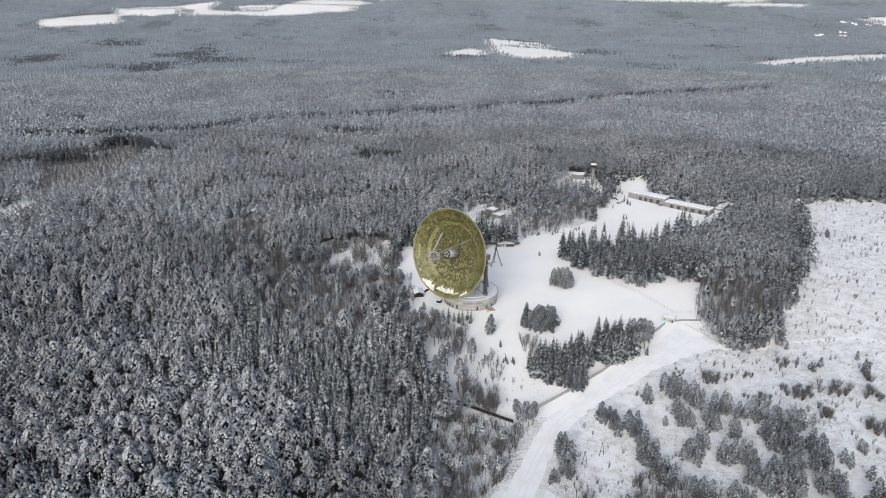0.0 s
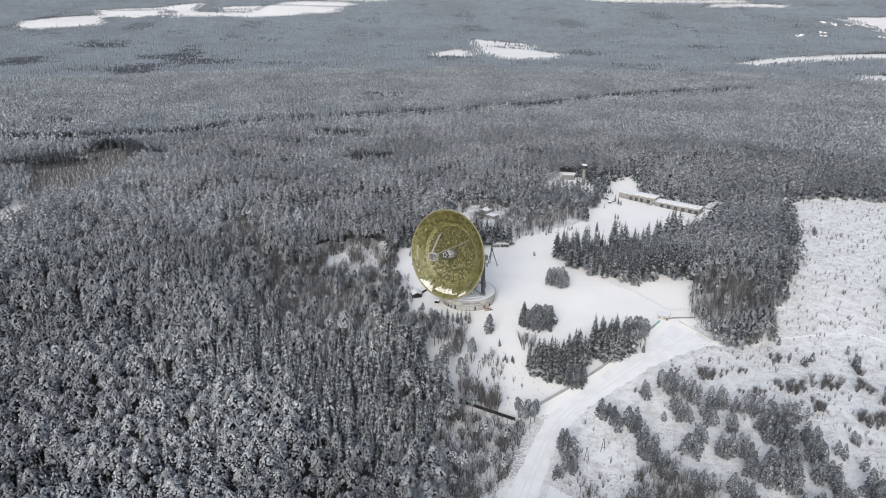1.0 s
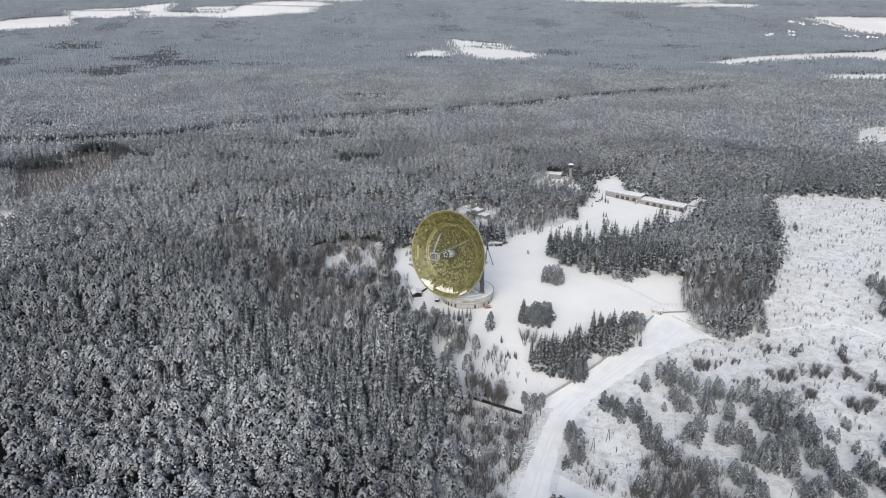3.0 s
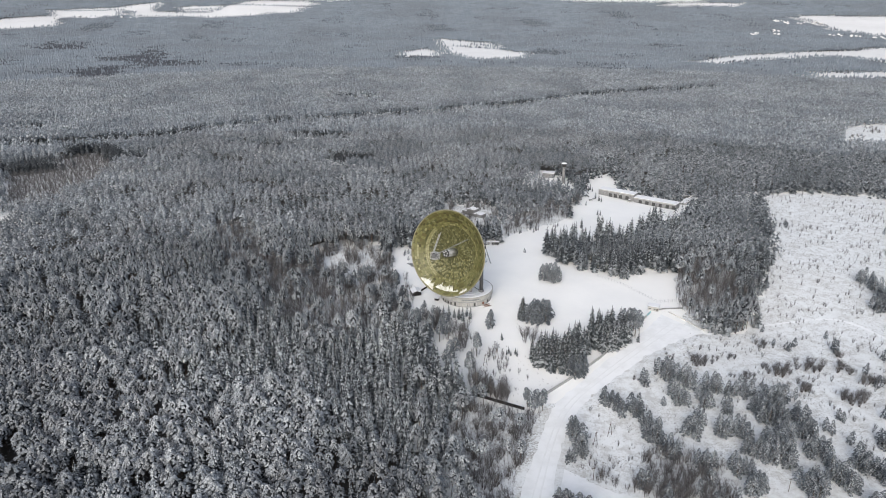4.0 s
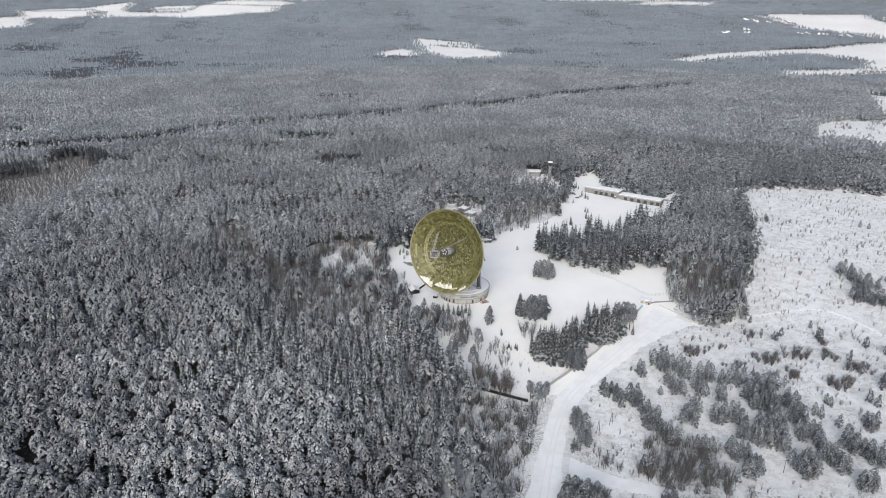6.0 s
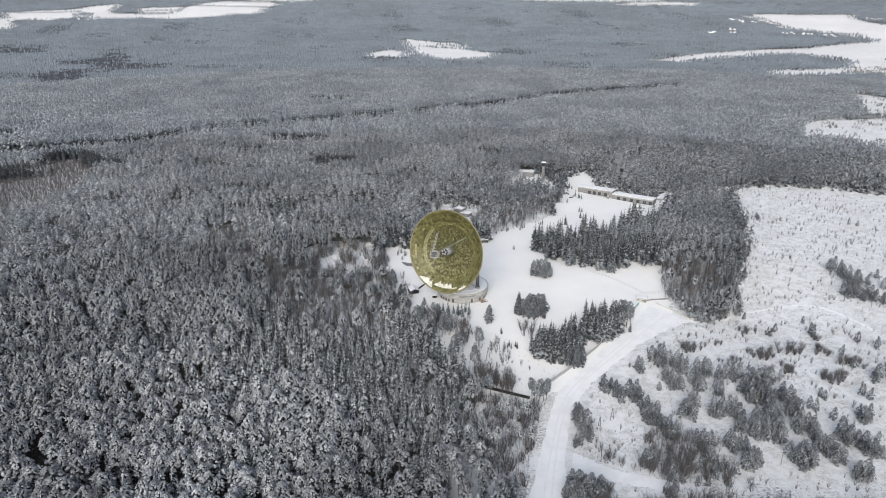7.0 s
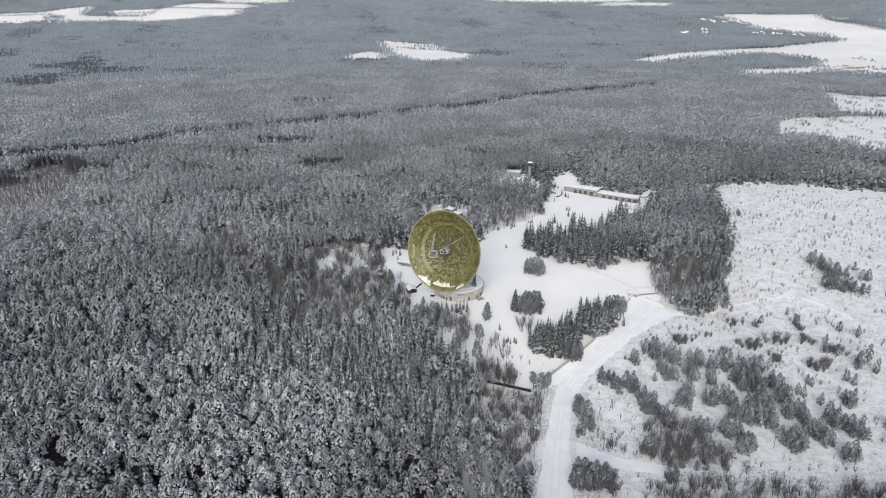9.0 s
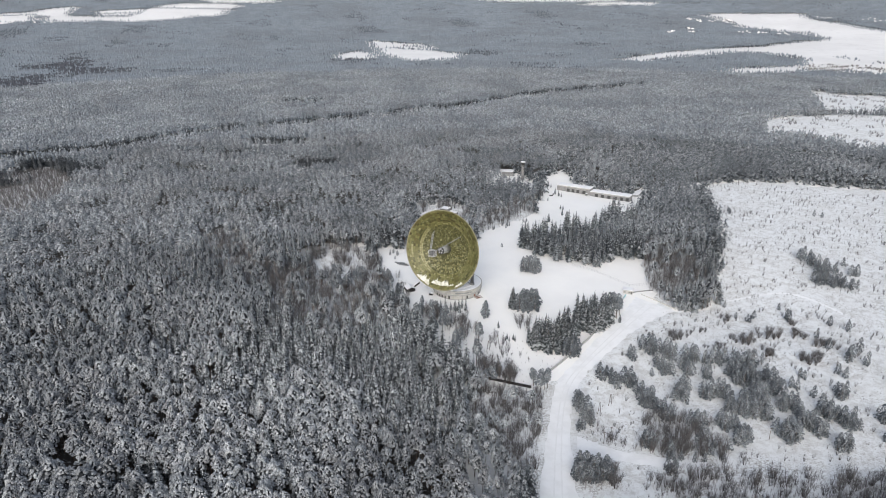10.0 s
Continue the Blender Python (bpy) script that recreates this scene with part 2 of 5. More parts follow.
LAKE = [(960, 2181), (1096, 2281), (1179, 2334), (1273, 2362), (1378, 2385), (1533, 2406), (1649, 2398), (1756, 2429), (1864, 2456), (1937, 2459), (2024, 2491), (2039, 2568), (2055, 2678), (2027, 2753), (1987, 2855), (1932, 2945), (1975, 3081), (1985, 3219), (1989, 3384), (2095, 3346), (2202, 3263), (2292, 3207), (2390, 3185), (2322, 3066), (2308, 2973), (2327, 2881), (2322, 2765), (2319, 2611), (2350, 2477), (2312, 2173), (1878, 1753), (1745, 1825), (1716, 1865), (1685, 1896), (1703, 1990), (1708, 2075), (1580, 2054), (1582, 2144), (1572, 2222), (1519, 2279), (1444, 2305), (1340, 2283), (1208, 2246), (1084, 2174), (986, 2122)]
SHORE = [(1596, 2071), (1686, 2075), (1688, 1972), (1682, 1828), (1793, 1749), (1578, 1538), (1495, 1625), (1453, 1721), (1370, 1757), (1258, 1756), (1164, 1752), (1110, 1752), (1154, 1841), (1265, 1843), (1365, 1848), (1441, 1876)]
FIELD_MID = [(198, 3082), (237, 3019), (291, 2953), (400, 2880), (375, 2684), (415, 2619), (461, 2533), (431, 2371), (278, 2328), (235, 2457), (207, 2585), (206, 2810)]
FIELD_SMALL = [(21, 2544), (67, 2659), (119, 2693), (143, 2631), (130, 2427), (75, 2475), (24, 2439)]
FIELD_NORTHWEST = [(-1440, 3949), (-1400, 4093), (-1297, 4181), (-1312, 4076), (-1294, 3959), (-1264, 3896), (-1168, 3892), (-1059, 3889), (-968, 3916), (-935, 4042), (-925, 4149), (-887, 4188), (-582, 4173), (-503, 4157), (-546, 3973), (-663, 3970), (-722, 3877), (-827, 3835), (-915, 3793), (-1090, 3795), (-1238, 3759), (-1322, 3780), (-1333, 3864)]
FIELD_STRIP = [(-1672, 3700), (-1695, 3760), (-1435, 3849), (-1391, 3752), (-1470, 3687), (-1646, 3635)]
FIELD_HEDGED = [(-1718, 3819), (-1636, 3872), (-1527, 3931), (-1429, 4002), (-1365, 3909), (-1464, 3822), (-1595, 3762), (-1681, 3725)]
FIELD_NARROW = [(-1155, 4067), (-963, 4145), (-960, 3985), (-1112, 3949)]
FIELD_NORTH = [(-875, 4260), (-772, 4342), (-502, 4340), (-444, 4286), (-490, 4195), (-824, 4176)]
FIELD_SKYLINE = [(-676, 4475), (-379, 4470), (-194, 4451), (-343, 4397), (-604, 4407)]
FIELD_WEST = [(-1872, 3299), (-1889, 3402), (-1829, 3497), (-1782, 3570), (-1662, 3649), (-1556, 3424), (-1630, 3307), (-1704, 3246), (-1793, 3198)]
FIELD_NORTHEAST = [(933, 4332), (1062, 4303), (1366, 4203), (1790, 4035), (1770, 3987), (1350, 4151), (1143, 4227)]
FIELD_EASTERN = [(1505, 3970), (1605, 3974), (1745, 3940), (1917, 3851), (1883, 3791), (1718, 3876), (1586, 3924)]
HEDGES = [[(239, 2800), (374, 2704)], [(314, 2851), (385, 2782)], [(-1666, 3816), (-1417, 3920)], [(-1268, 3963), (-972, 4038)], [(-1207, 3939), (-1149, 3947)], [(-890, 4206), (-506, 4194)], [(-1348, 3865), (-1430, 3917)]]
VILLAGES = [(1847, 3275, 26.8, 36.5, 7), (1866, 3184, 31.3, 54.5, 8), (1950, 3161, 36.2, 53.9, 9), (1562, 2964, 24.9, 36.9, 6), (1675, 3014, 15.2, 36.7, 5), (1635, 2892, 19.2, 37.0, 5), (1842, 2795, 32.9, 35.8, 6), (1880, 2757, 22.8, 35.2, 5), (1944, 2666, 26.4, 35.1, 6), (2390, 3021, 39.0, 34.2, 7), (2513, 2837, 40.9, 49.7, 8), (-1498, 3644, 53.6, 36.4, 5), (-1320, 3693, 49.6, 37.0, 5), (-1616, 3608, 26.2, 35.8, 3)]
THICKET_WEST = [(-121, 532), (-83, 555), (-21, 563), (-18, 427), (-69, 401), (-109, 412), (-158, 495), (-212, 608), (-214, 659), (-179, 652), (-146, 571)]
THICKET_FAR = [(-548, 921), (-526, 934), (-492, 956), (-472, 984), (-421, 979), (-392, 858), (-399, 799), (-419, 767), (-440, 733), (-458, 722)]
THICKET_HOUSE = [(24, 702), (78, 719), (78, 647), (138, 694), (187, 729), (141, 642), (82, 605), (48, 606)]
THICKET_BLOCK = [(203, 506), (231, 534), (252, 542), (256, 511), (255, 479), (238, 447), (209, 423), (186, 417), (174, 426), (184, 464)]
THICKET_ROAD = [(7, 324), (37, 315), (40, 283), (21, 242), (4, 211), (1, 256), (0, 295)]
THICKET_CORNER = [(41, 258), (59, 259), (61, 247), (58, 222), (31, 224)]
THICKET_FRONT = [(6, 335), (39, 323), (48, 313), (42, 280), (24, 243), (7, 212), (-2, 233), (-2, 278), (-4, 305)]
THICKETS_LOW = [THICKET_FRONT]
THICKET_DENSE = [(103, 283), (120, 281), (132, 260), (126, 250), (126, 229), (150, 215), (189, 195), (214, 176), (195, 157), (120, 173), (75, 195), (72, 222), (90, 260)]
THICKETS_OPEN = [THICKET_CORNER, THICKET_DENSE]
RIDES = [[(-674, 1079), (-608, 1080), (-544, 1086), (-499, 1102), (-423, 1112), (-385, 1135), (-351, 1166), (-307, 1202), (-252, 1229), (-193, 1239), (-133, 1256), (-92, 1282), (-17, 1293), (44, 1312)],
         [(44, 1305), (109, 1346), (169, 1360), (231, 1383), (302, 1429), (377, 1478), (527, 1534), (677, 1565), (739, 1578)],
         [(-558, 883), (-536, 895), (-502, 912), (-473, 928)],
         [(-499, 999), (-475, 1015), (-436, 985), (-409, 937), (-390, 945)],
         [(-215, 1006), (-186, 1019)],
         [(-192, 1119), (-142, 1095), (-113, 1097)],
         [(-107, 932), (-67, 921)],
         [(-673, 1211), (-628, 1206)],
         [(-172, 1514), (-73, 1520)]]
DARK_PATCHES = [[(-959, 2063), (-854, 1904), (-783, 2002), (-802, 2144), (-862, 2213), (-954, 2178)],
                [(-805, 2178), (-618, 2231), (-634, 2325), (-812, 2384), (-819, 2598), (-943, 2821), (-908, 2554), (-1014, 2434), (-842, 2306)],
                [(-1425, 2822), (-1302, 2698), (-1139, 2721), (-1185, 2809), (-1358, 2872)],
                [(-1392, 2205), (-1431, 2332), (-1387, 2387), (-1321, 2463), (-1269, 2381), (-1244, 2228)],
                [(-172, 1501), (-126, 1572), (68, 1655), (50, 1343), (-16, 1337), (-73, 1466)]]
CLEARING_SHED = [(148, 792), (174, 786), (186, 830), (162, 842)]
CLEARINGS = [CLEARING_SHED, CLEARING_YARD, CLEARING_EAST, CLEARING_MEADOW, CLEARING_SLOPE, CLEARING_TOWER, CLEARING_WEST, CLEARING_GLADE, CLEARING_HOUSE, THICKET_FAR]
OPEN_LAND = [LAKE, SHORE, FIELD_MID, FIELD_SMALL, FIELD_NORTHWEST, FIELD_WEST, FIELD_NORTH, FIELD_NORTHEAST, FIELD_EASTERN, FIELD_STRIP, FIELD_HEDGED, FIELD_NARROW, FIELD_SKYLINE]
THICKETS = [THICKET_WEST, THICKET_HOUSE, THICKET_BLOCK, THICKET_ROAD]


def any_of(polys, x, y, edge=0.0):
    dx, dy = x + edge * wobble(x, y, 26, 5), y + edge * wobble(x, y, 26, 6)
    hit = np.zeros(np.shape(x), bool)
    for p in polys:
        hit |= inside(p, dx, dy)
    return hit


def near_line(line, x, y, w):
    hit = np.zeros(np.shape(x), bool)
    for (xa, ya), (xb, yb) in zip(line, line[1:]):
        dx, dy = xb - xa, yb - ya
        t = np.clip(((x - xa) * dx + (y - ya) * dy) / (dx * dx + dy * dy), 0, 1)
        hit |= np.hypot(x - xa - t * dx, y - ya - t * dy) < w
    return hit


def before(line, d):
    """A line moved towards the south by d metres."""
    return [(x, y - d) for x, y in line]


# ---------------------------------------------------------------- ground
def spaced(lo, hi, n0, n1, inner, outer, fine):
    """Grid lines: fine inside, coarser outside."""
    mid = np.arange(inner, outer + 1, fine)
    left = inner - np.geomspace(fine, inner - lo, n0)[::-1]
    right = outer + np.geomspace(fine, hi - outer, n1)
    return np.concatenate([left, mid, right])


gx, gy = spaced(-4900, 4900, 60, 60, -250, 450, 9), spaced(-4900, 4900, 40, 70, 170, 850, 9)
X, Y = np.meshgrid(gx, gy)
nx, ny = len(gx), len(gy)
Z = land(X, Y)
i = (np.arange(ny - 1)[:, None] * nx + np.arange(nx - 1)).ravel()
quads = np.stack([np.stack([i, i + 1, i + nx + 1], 1), np.stack([i, i + nx + 1, i + nx], 1)], 1).reshape(-1, 3)
keep = np.hypot(X.ravel() - MIDDLE[0], Y.ravel() - MIDDLE[1])[quads].max(1) < 4960
cx, cy = X.ravel()[quads].mean(1), Y.ravel()[quads].mean(1)
rough_field = (any_of([CLEARING_EAST, CLEARING_MEADOW, CLEARING_SLOPE], cx, cy, 4) & ~inside(CLEARING_YARD, cx, cy)).astype(int)
# the floor well inside the woods takes the shade-darkened litter
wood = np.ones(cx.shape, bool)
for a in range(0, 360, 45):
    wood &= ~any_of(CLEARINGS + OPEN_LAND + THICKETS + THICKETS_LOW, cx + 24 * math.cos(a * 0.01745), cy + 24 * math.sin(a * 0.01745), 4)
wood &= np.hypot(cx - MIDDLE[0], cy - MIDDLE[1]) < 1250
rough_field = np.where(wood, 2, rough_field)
for line in RIDES:
    rough_field[near_line(before(line, 17), cx, cy, 40)] = 3
rough_field[any_of([THICKET_FAR], cx, cy, 4)] = 3
rough_field[(rough_field == 0) & (np.hypot(cx - MIDDLE[0], cy - MIDDLE[1]) > 1600)] = 4
rough_field[~wood & any_of(THICKETS + THICKETS_LOW + THICKETS_OPEN + [CLEARING_GLADE, CLEARING_HOUSE], cx, cy, 4) & ~inside(CLEARING_YARD, cx, cy)] = 3
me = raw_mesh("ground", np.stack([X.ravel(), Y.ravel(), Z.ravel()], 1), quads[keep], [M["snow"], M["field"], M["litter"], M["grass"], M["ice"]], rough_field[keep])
me.polygons.foreach_set("use_smooth", np.ones(len(me.polygons), bool))
tagged(new("ground", me), "snow-covered ground, dry grass on fields, forest litter darkened as tree shade", "ground", kind="structure")


def ribbon(name, left, right, material, lift, label, category, steps=10, crown=0.0, stray=0.9):
    """A strip of ground between two edges, draped on the land."""
    def fine(line):
        pts = []
        for a, b in zip(line, line[1:]):
            pts += [(a[0] + (b[0] - a[0]) * k / steps, a[1] + (b[1] - a[1]) * k / steps) for k in range(steps)]
        pts = np.array(pts + [line[-1]], float)
        for _ in range(30):
            pts[1:-1] = (pts[:-2] + 2 * pts[1:-1] + pts[2:]) / 4
        px, py = pts[:, 0].copy(), pts[:, 1].copy()
        return pts + stray * np.stack([wobble(px, py, 7, 91), wobble(px, py, 7, 92)], 1)
    a, b = fine(left), fine(right)
    rows = [a + (b - a) * k / 6 for k in range(7)]
    v = np.stack(rows, 1).reshape(-1, 2)
    z = land(v[:, 0], v[:, 1]) + lift + crown * np.tile(np.sin(np.arange(7) * math.pi / 6), len(a))
    n = len(a)
    k = (np.arange(n - 1)[:, None] * 7 + np.arange(6)).ravel()
    tris = np.concatenate([np.stack([k, k + 1, k + 8], 1), np.stack([k, k + 8, k + 7], 1)])
    ob = new(name, raw_mesh(name, np.column_stack([v, z]), tris, [material]))
    return tagged(ob, label, category, kind="structure")


ribbon("road", [(-5, 185), (20, 245), (46, 303), (58, 332), (94, 363), (141, 405), (167, 434)],
       [(20, 180), (37, 244), (58, 302), (77, 330), (102, 352), (155, 392), (189, 406)], M["road"], 0.10,
       "wide road of packed snow widening towards the gate", "road")
ribbon("road_bank", [(60, 308), (77, 332), (103, 353.5), (156, 393), (187, 405)], [(70, 300), (90, 324), (112, 342), (162, 380), (194, 392)], M["field"], 0.02,
       "low bank of dry grass and snow beside the road", "road bank", crown=0.5, stray=1.6)
for off in (0.36, 0.58):
    mid = [(a[0] + (b[0] - a[0]) * off, a[1] + (b[1] - a[1]) * off) for a, b in zip([(-5, 185), (20, 245), (46, 303), (58, 332), (94, 363), (141, 405), (160, 424)], [(20, 180), (37, 244), (58, 302), (77, 330), (102, 352), (155, 392), (180, 410)])]
    ribbon("wheel_rut", mid, [(p[0] + 0.8, p[1] - 0.4) for p in mid], M["rut"], 0.13, "faint wheel rut pressed into the snowy road", "rut", stray=0.15)
ribbon("side_road", [(52, 272), (64, 257), (84, 245), (112, 232)], [(44, 256), (60, 248), (78, 237), (107, 224)],
       M["road"], 0.16, "side road of packed snow between bushes", "road")
ribbon("field_track", [(190, 405), (224, 414), (252, 417), (276, 419), (299, 416), (309, 395), (313, 365)], [(190, 403), (224, 412), (252, 415), (276, 417), (297, 414), (306.5, 394), (310.5, 366)],
       M["road"], 0.08, "smooth snowed-over track across the field", "track")


# ---------------------------------------------------------------- trees
def quad_bough(v, f, root, tip, width, sag):
    """A bough as a folded kite: four triangles with a raised spine."""
    root, tip = np.array(root, float), np.array(tip, float)
    d = tip - root
    side = np.array([-d[1], d[0], 0.0])
    side /= max(1e-6, np.linalg.norm(side))
    mid = root + d * 0.55 + np.array([0, 0, 0.10 * np.linalg.norm(d)])
    k = len(v)
    low = np.array([0, 0, sag])
    v += [root, mid + side * width - low, tip, mid - side * width - low, mid]
    f += [(k, k + 4, k + 1), (k + 1, k + 4, k + 2), (k, k + 3, k + 4), (k + 3, k + 2, k + 4)]


def crown_shape(seed, levels, boughs, fat, low, droop, point=0.7, width=0.34, four=False):
    """Crown of a conifer of height 1: spiralling boughs, each a kite folded along its spine."""
    rng = np.random.default_rng(seed)
    v, f = [], []
    for i in range(levels):
        u = (i + rng.uniform(-0.25, 0.25)) / levels
        u = min(max(u, 0.0), 0.97)
        reach = fat * (1 - u) ** point * (0.75 + 0.25 * min(1, 5 * u)) + 0.008
        n = max(3, round(boughs * (1 - 0.45 * u)))
        spin = rng.uniform(0, 6.28)
        for k in range(n):
            z = low + (0.97 - low) * (u + rng.uniform(-0.4, 0.4) / levels)
            a = spin + 6.283 * k / n + rng.uniform(-0.35, 0.35)
            r = reach * rng.uniform(0.55, 1.2)
            drop = r * (droop + rng.uniform(-0.25, 0.25))
            w = r * width * rng.uniform(0.8, 1.3)
            root, tip = np.array((0, 0, z)), np.array((math.cos(a) * r, math.sin(a) * r, z - drop))
            if four:
                quad_bough(v, f, root, tip, w, r * 0.2)
                continue
            mid = root + (tip - root) * 0.62
            side = np.array((-math.sin(a) * w, math.cos(a) * w, -w * 0.55))
            j = len(v)
            v += [root + (0, 0, 0.1 * r), tip, mid + side, mid + side * (-1, -1, 1)]
            f += [(j, j + 1, j + 2), (j, j + 3, j + 1)]
    j = len(v)
    for a in (0, 2.1, 4.2):
        v += [np.array((0.012 * math.cos(a), 0.012 * math.sin(a), 0.94))]
    v += [np.array((0, 0, 1.0))]
    f += [(j, j + 1, j + 3), (j + 1, j + 2, j + 3), (j + 2, j, j + 3)]
    return np.array(v), np.array(f)


def puff_crown(seed, n, fat, low, size, sides=5, blunt=2.0, peak=0.75):
    """Crown of a pine of height 1: tufts set in a spiral over a dome, each a small pointed cushion."""
    rng = np.random.default_rng(seed)
    v, f = [], []
    squash = rng.uniform(0.8, 1.2)
    for i in range(n):
        u = (i + rng.uniform(0.1, 0.9)) / n
        a = 2.39996 * i + rng.uniform(-0.5, 0.5)
        q = fat * max(0.06, 1 - u ** blunt) ** 0.6 * (0.7 + 0.3 * min(1, 4 * u)) * rng.uniform(0.45, 1.08)
        q *= 1 + 0.18 * math.cos(a + seed) * squash
        s = size * rng.uniform(0.7, 1.35) * (1 - 0.35 * u)
        c = np.array((q * math.cos(a), q * math.sin(a), low + (0.955 - low) * u))
        spin, j = rng.uniform(0, 6.28), len(v)
        for k in range(sides):
            b = spin + 6.2832 * k / sides
            r = s * rng.uniform(0.7, 1.25)
            v.append(c + (r * math.cos(b), r * math.sin(b), s * rng.uniform(-0.55, -0.15) - 0.55 * s * math.cos(b - a)))
        v.append(c + (0.1 * s * math.cos(a), 0.1 * s * math.sin(a), peak * s))
        f += [(j + k, j + (k + 1) % sides, j + sides) for k in range(sides)]
    return np.array(v), np.array(f)


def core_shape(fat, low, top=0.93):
    """The snowless inside of a crown of height 1, made dark for the shade between tufts."""
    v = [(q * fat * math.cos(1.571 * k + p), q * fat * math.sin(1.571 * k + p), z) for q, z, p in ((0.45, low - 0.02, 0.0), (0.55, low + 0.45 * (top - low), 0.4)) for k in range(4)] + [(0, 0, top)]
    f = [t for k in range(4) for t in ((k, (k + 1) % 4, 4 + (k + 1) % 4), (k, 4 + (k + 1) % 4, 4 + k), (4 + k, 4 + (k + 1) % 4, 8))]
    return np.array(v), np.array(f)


def spire_shape(seed, tiers, fat, low, sides=4):
    """A far conifer of height 1: one or two ragged spires."""
    rng = np.random.default_rng(seed)
    v, f = [], []
    for t in range(tiers):
        z, top, r = low + 0.33 * t, 1.0 if t == tiers - 1 else low + 0.62, fat * (1 - 0.25 * t)
        j, spin = len(v), rng.uniform(0, 6.28)
        for k in range(sides):
            q, b = r * rng.uniform(0.7, 1.2), spin + 6.2832 * k / sides
            v.append(np.array((q * math.cos(b), q * math.sin(b), z + rng.uniform(-0.06, 0.06))))
        v.append(np.array((0, 0, top)))
        f += [(j + k, j + (k + 1) % sides, j + sides) for k in range(sides)]
    return np.array(v), np.array(f)


def trunk_shape(r, top, sides=5, lean=0.01):
    a = np.arange(sides) * 6.283 / sides
    v = np.concatenate([np.stack([r * np.cos(a), r * np.sin(a), 0 * a - 0.03], 1), np.stack([r * .3 * np.cos(a) + lean, r * .3 * np.sin(a), 0 * a + top], 1)])
    f = [(i, (i + 1) % sides, sides + (i + 1) % sides) for i in range(sides)] + [(i, sides + (i + 1) % sides, sides + i) for i in range(sides)]
    return v, np.array(f)


def bare_shape(seed, twigs, spread=0.16, r=0.006, stems=1, thick=0.0035):
    """A leafless tree of height 1: stems and upswept twigs, each a thin three-sided spike."""
    rng = np.random.default_rng(seed)
    v, f = [], []

    def spike(a, b, w):
        k = len(v)
        a, b = np.array(a, float), np.array(b, float)
        for q in (0, 2.1, 4.2):
            v.append(a + (w * math.cos(q), w * math.sin(q), 0))
        v.append(b)
        f.extend([(k, k + 1, k + 3), (k + 1, k + 2, k + 3), (k + 2, k, k + 3)])
    tops = []
    for s in range(stems):
        a = rng.uniform(0, 6.28)
        q = 0.0 if stems == 1 else spread * rng.uniform(0.3, 1.0)
        foot = (q * 0.25 * math.cos(a), q * 0.25 * math.sin(a), -0.02)
        top = (q * math.cos(a) + rng.uniform(-.02, .02), q * math.sin(a) + rng.uniform(-.02, .02), rng.uniform(0.8, 1.0))
        spike(foot, top, r)
        tops.append((np.array(foot), np.array(top)))
    for i in range(twigs):
        foot, top = tops[i % stems]
        u = rng.uniform(0.3, 0.92)
        p = foot + (top - foot) * u
        a, q = rng.uniform(0, 6.28), rng.uniform(0.4, 1.0) * spread * (1.2 - u * 0.7)
        spike(p, p + (q * math.cos(a), q * math.sin(a), q * rng.uniform(0.7, 1.8)), thick)
    return np.array(v), np.array(f)


def joined(*shapes):
    """Shapes put together, with a material slot each."""
    v, f, m, n = [], [], [], 0
    for (sv, sf), slot in shapes:
        v.append(sv), f.append(sf + n), m.append(np.full(len(sf), slot))
        n += len(sv)
    return np.concatenate(v), np.concatenate(f), np.concatenate(m)


def forest(name, shapes, x, y, h, wide, mats, label, category, seed, z=None):
    """One mesh of many trees: every tree one of the shapes, turned, scaled and set on the land."""
    rng = np.random.default_rng(seed)
    which = rng.integers(0, len(shapes), len(x))
    turn = rng.uniform(0, 6.283, len(x))
    ground = land(x, y) if z is None else z
    lean_x, lean_y = rng.normal(0, 0.03, len(x)), rng.normal(0, 0.03, len(x))
    V, F, I, n = [], [], [], 0
    for k, (v, f, m) in enumerate(shapes):
        s = np.flatnonzero(which == k)
        c, d = np.cos(turn[s])[:, None], np.sin(turn[s])[:, None]
        w, t = (h * wide)[s][:, None], h[s][:, None]
        px = (v[:, 0] * c - v[:, 1] * d) * w + x[s][:, None] + v[:, 2] * t * lean_x[s][:, None]
        py = (v[:, 0] * d + v[:, 1] * c) * w + y[s][:, None] + v[:, 2] * t * lean_y[s][:, None]
        pz = v[:, 2] * t + ground[s][:, None]
        V.append(np.stack([px, py, pz], 2).reshape(-1, 3))
        F.append((f[None] + (np.arange(len(s)) * len(v))[:, None, None] + n).reshape(-1, 3))
        I.append(np.tile(m, len(s)))
        n += len(s) * len(v)
    ob = new(name, raw_mesh(name, np.concatenate(V), np.concatenate(F), mats, np.concatenate(I)))
    return tagged(ob, label, category, kind="stuff")


def scatter(step, r0, r1, seed, jitter=0.48):
    """Jittered points between two distances, over the part of the land that lies ahead."""
    rng = np.random.default_rng(seed)
    gx = np.arange(-r1 * 0.75, r1 * 0.85, step)
    gy = np.arange(60 if r0 < 600 else r0 * 0.6, r1, step)
    x, y = (q.ravel() for q in np.meshgrid(gx, gy))
    x, y = x + rng.uniform(-jitter, jitter, x.shape) * step, y + rng.uniform(-jitter, jitter, x.shape) * step
    r, a = np.hypot(x - MIDDLE[0], y - MIDDLE[1]), np.degrees(np.arctan2(x - MIDDLE[0], y + 90))
    ok = (r >= r0) & (r < r1) & (a > -37) & (a < 47) & (r > 190)
    return x[ok], y[ok], rng


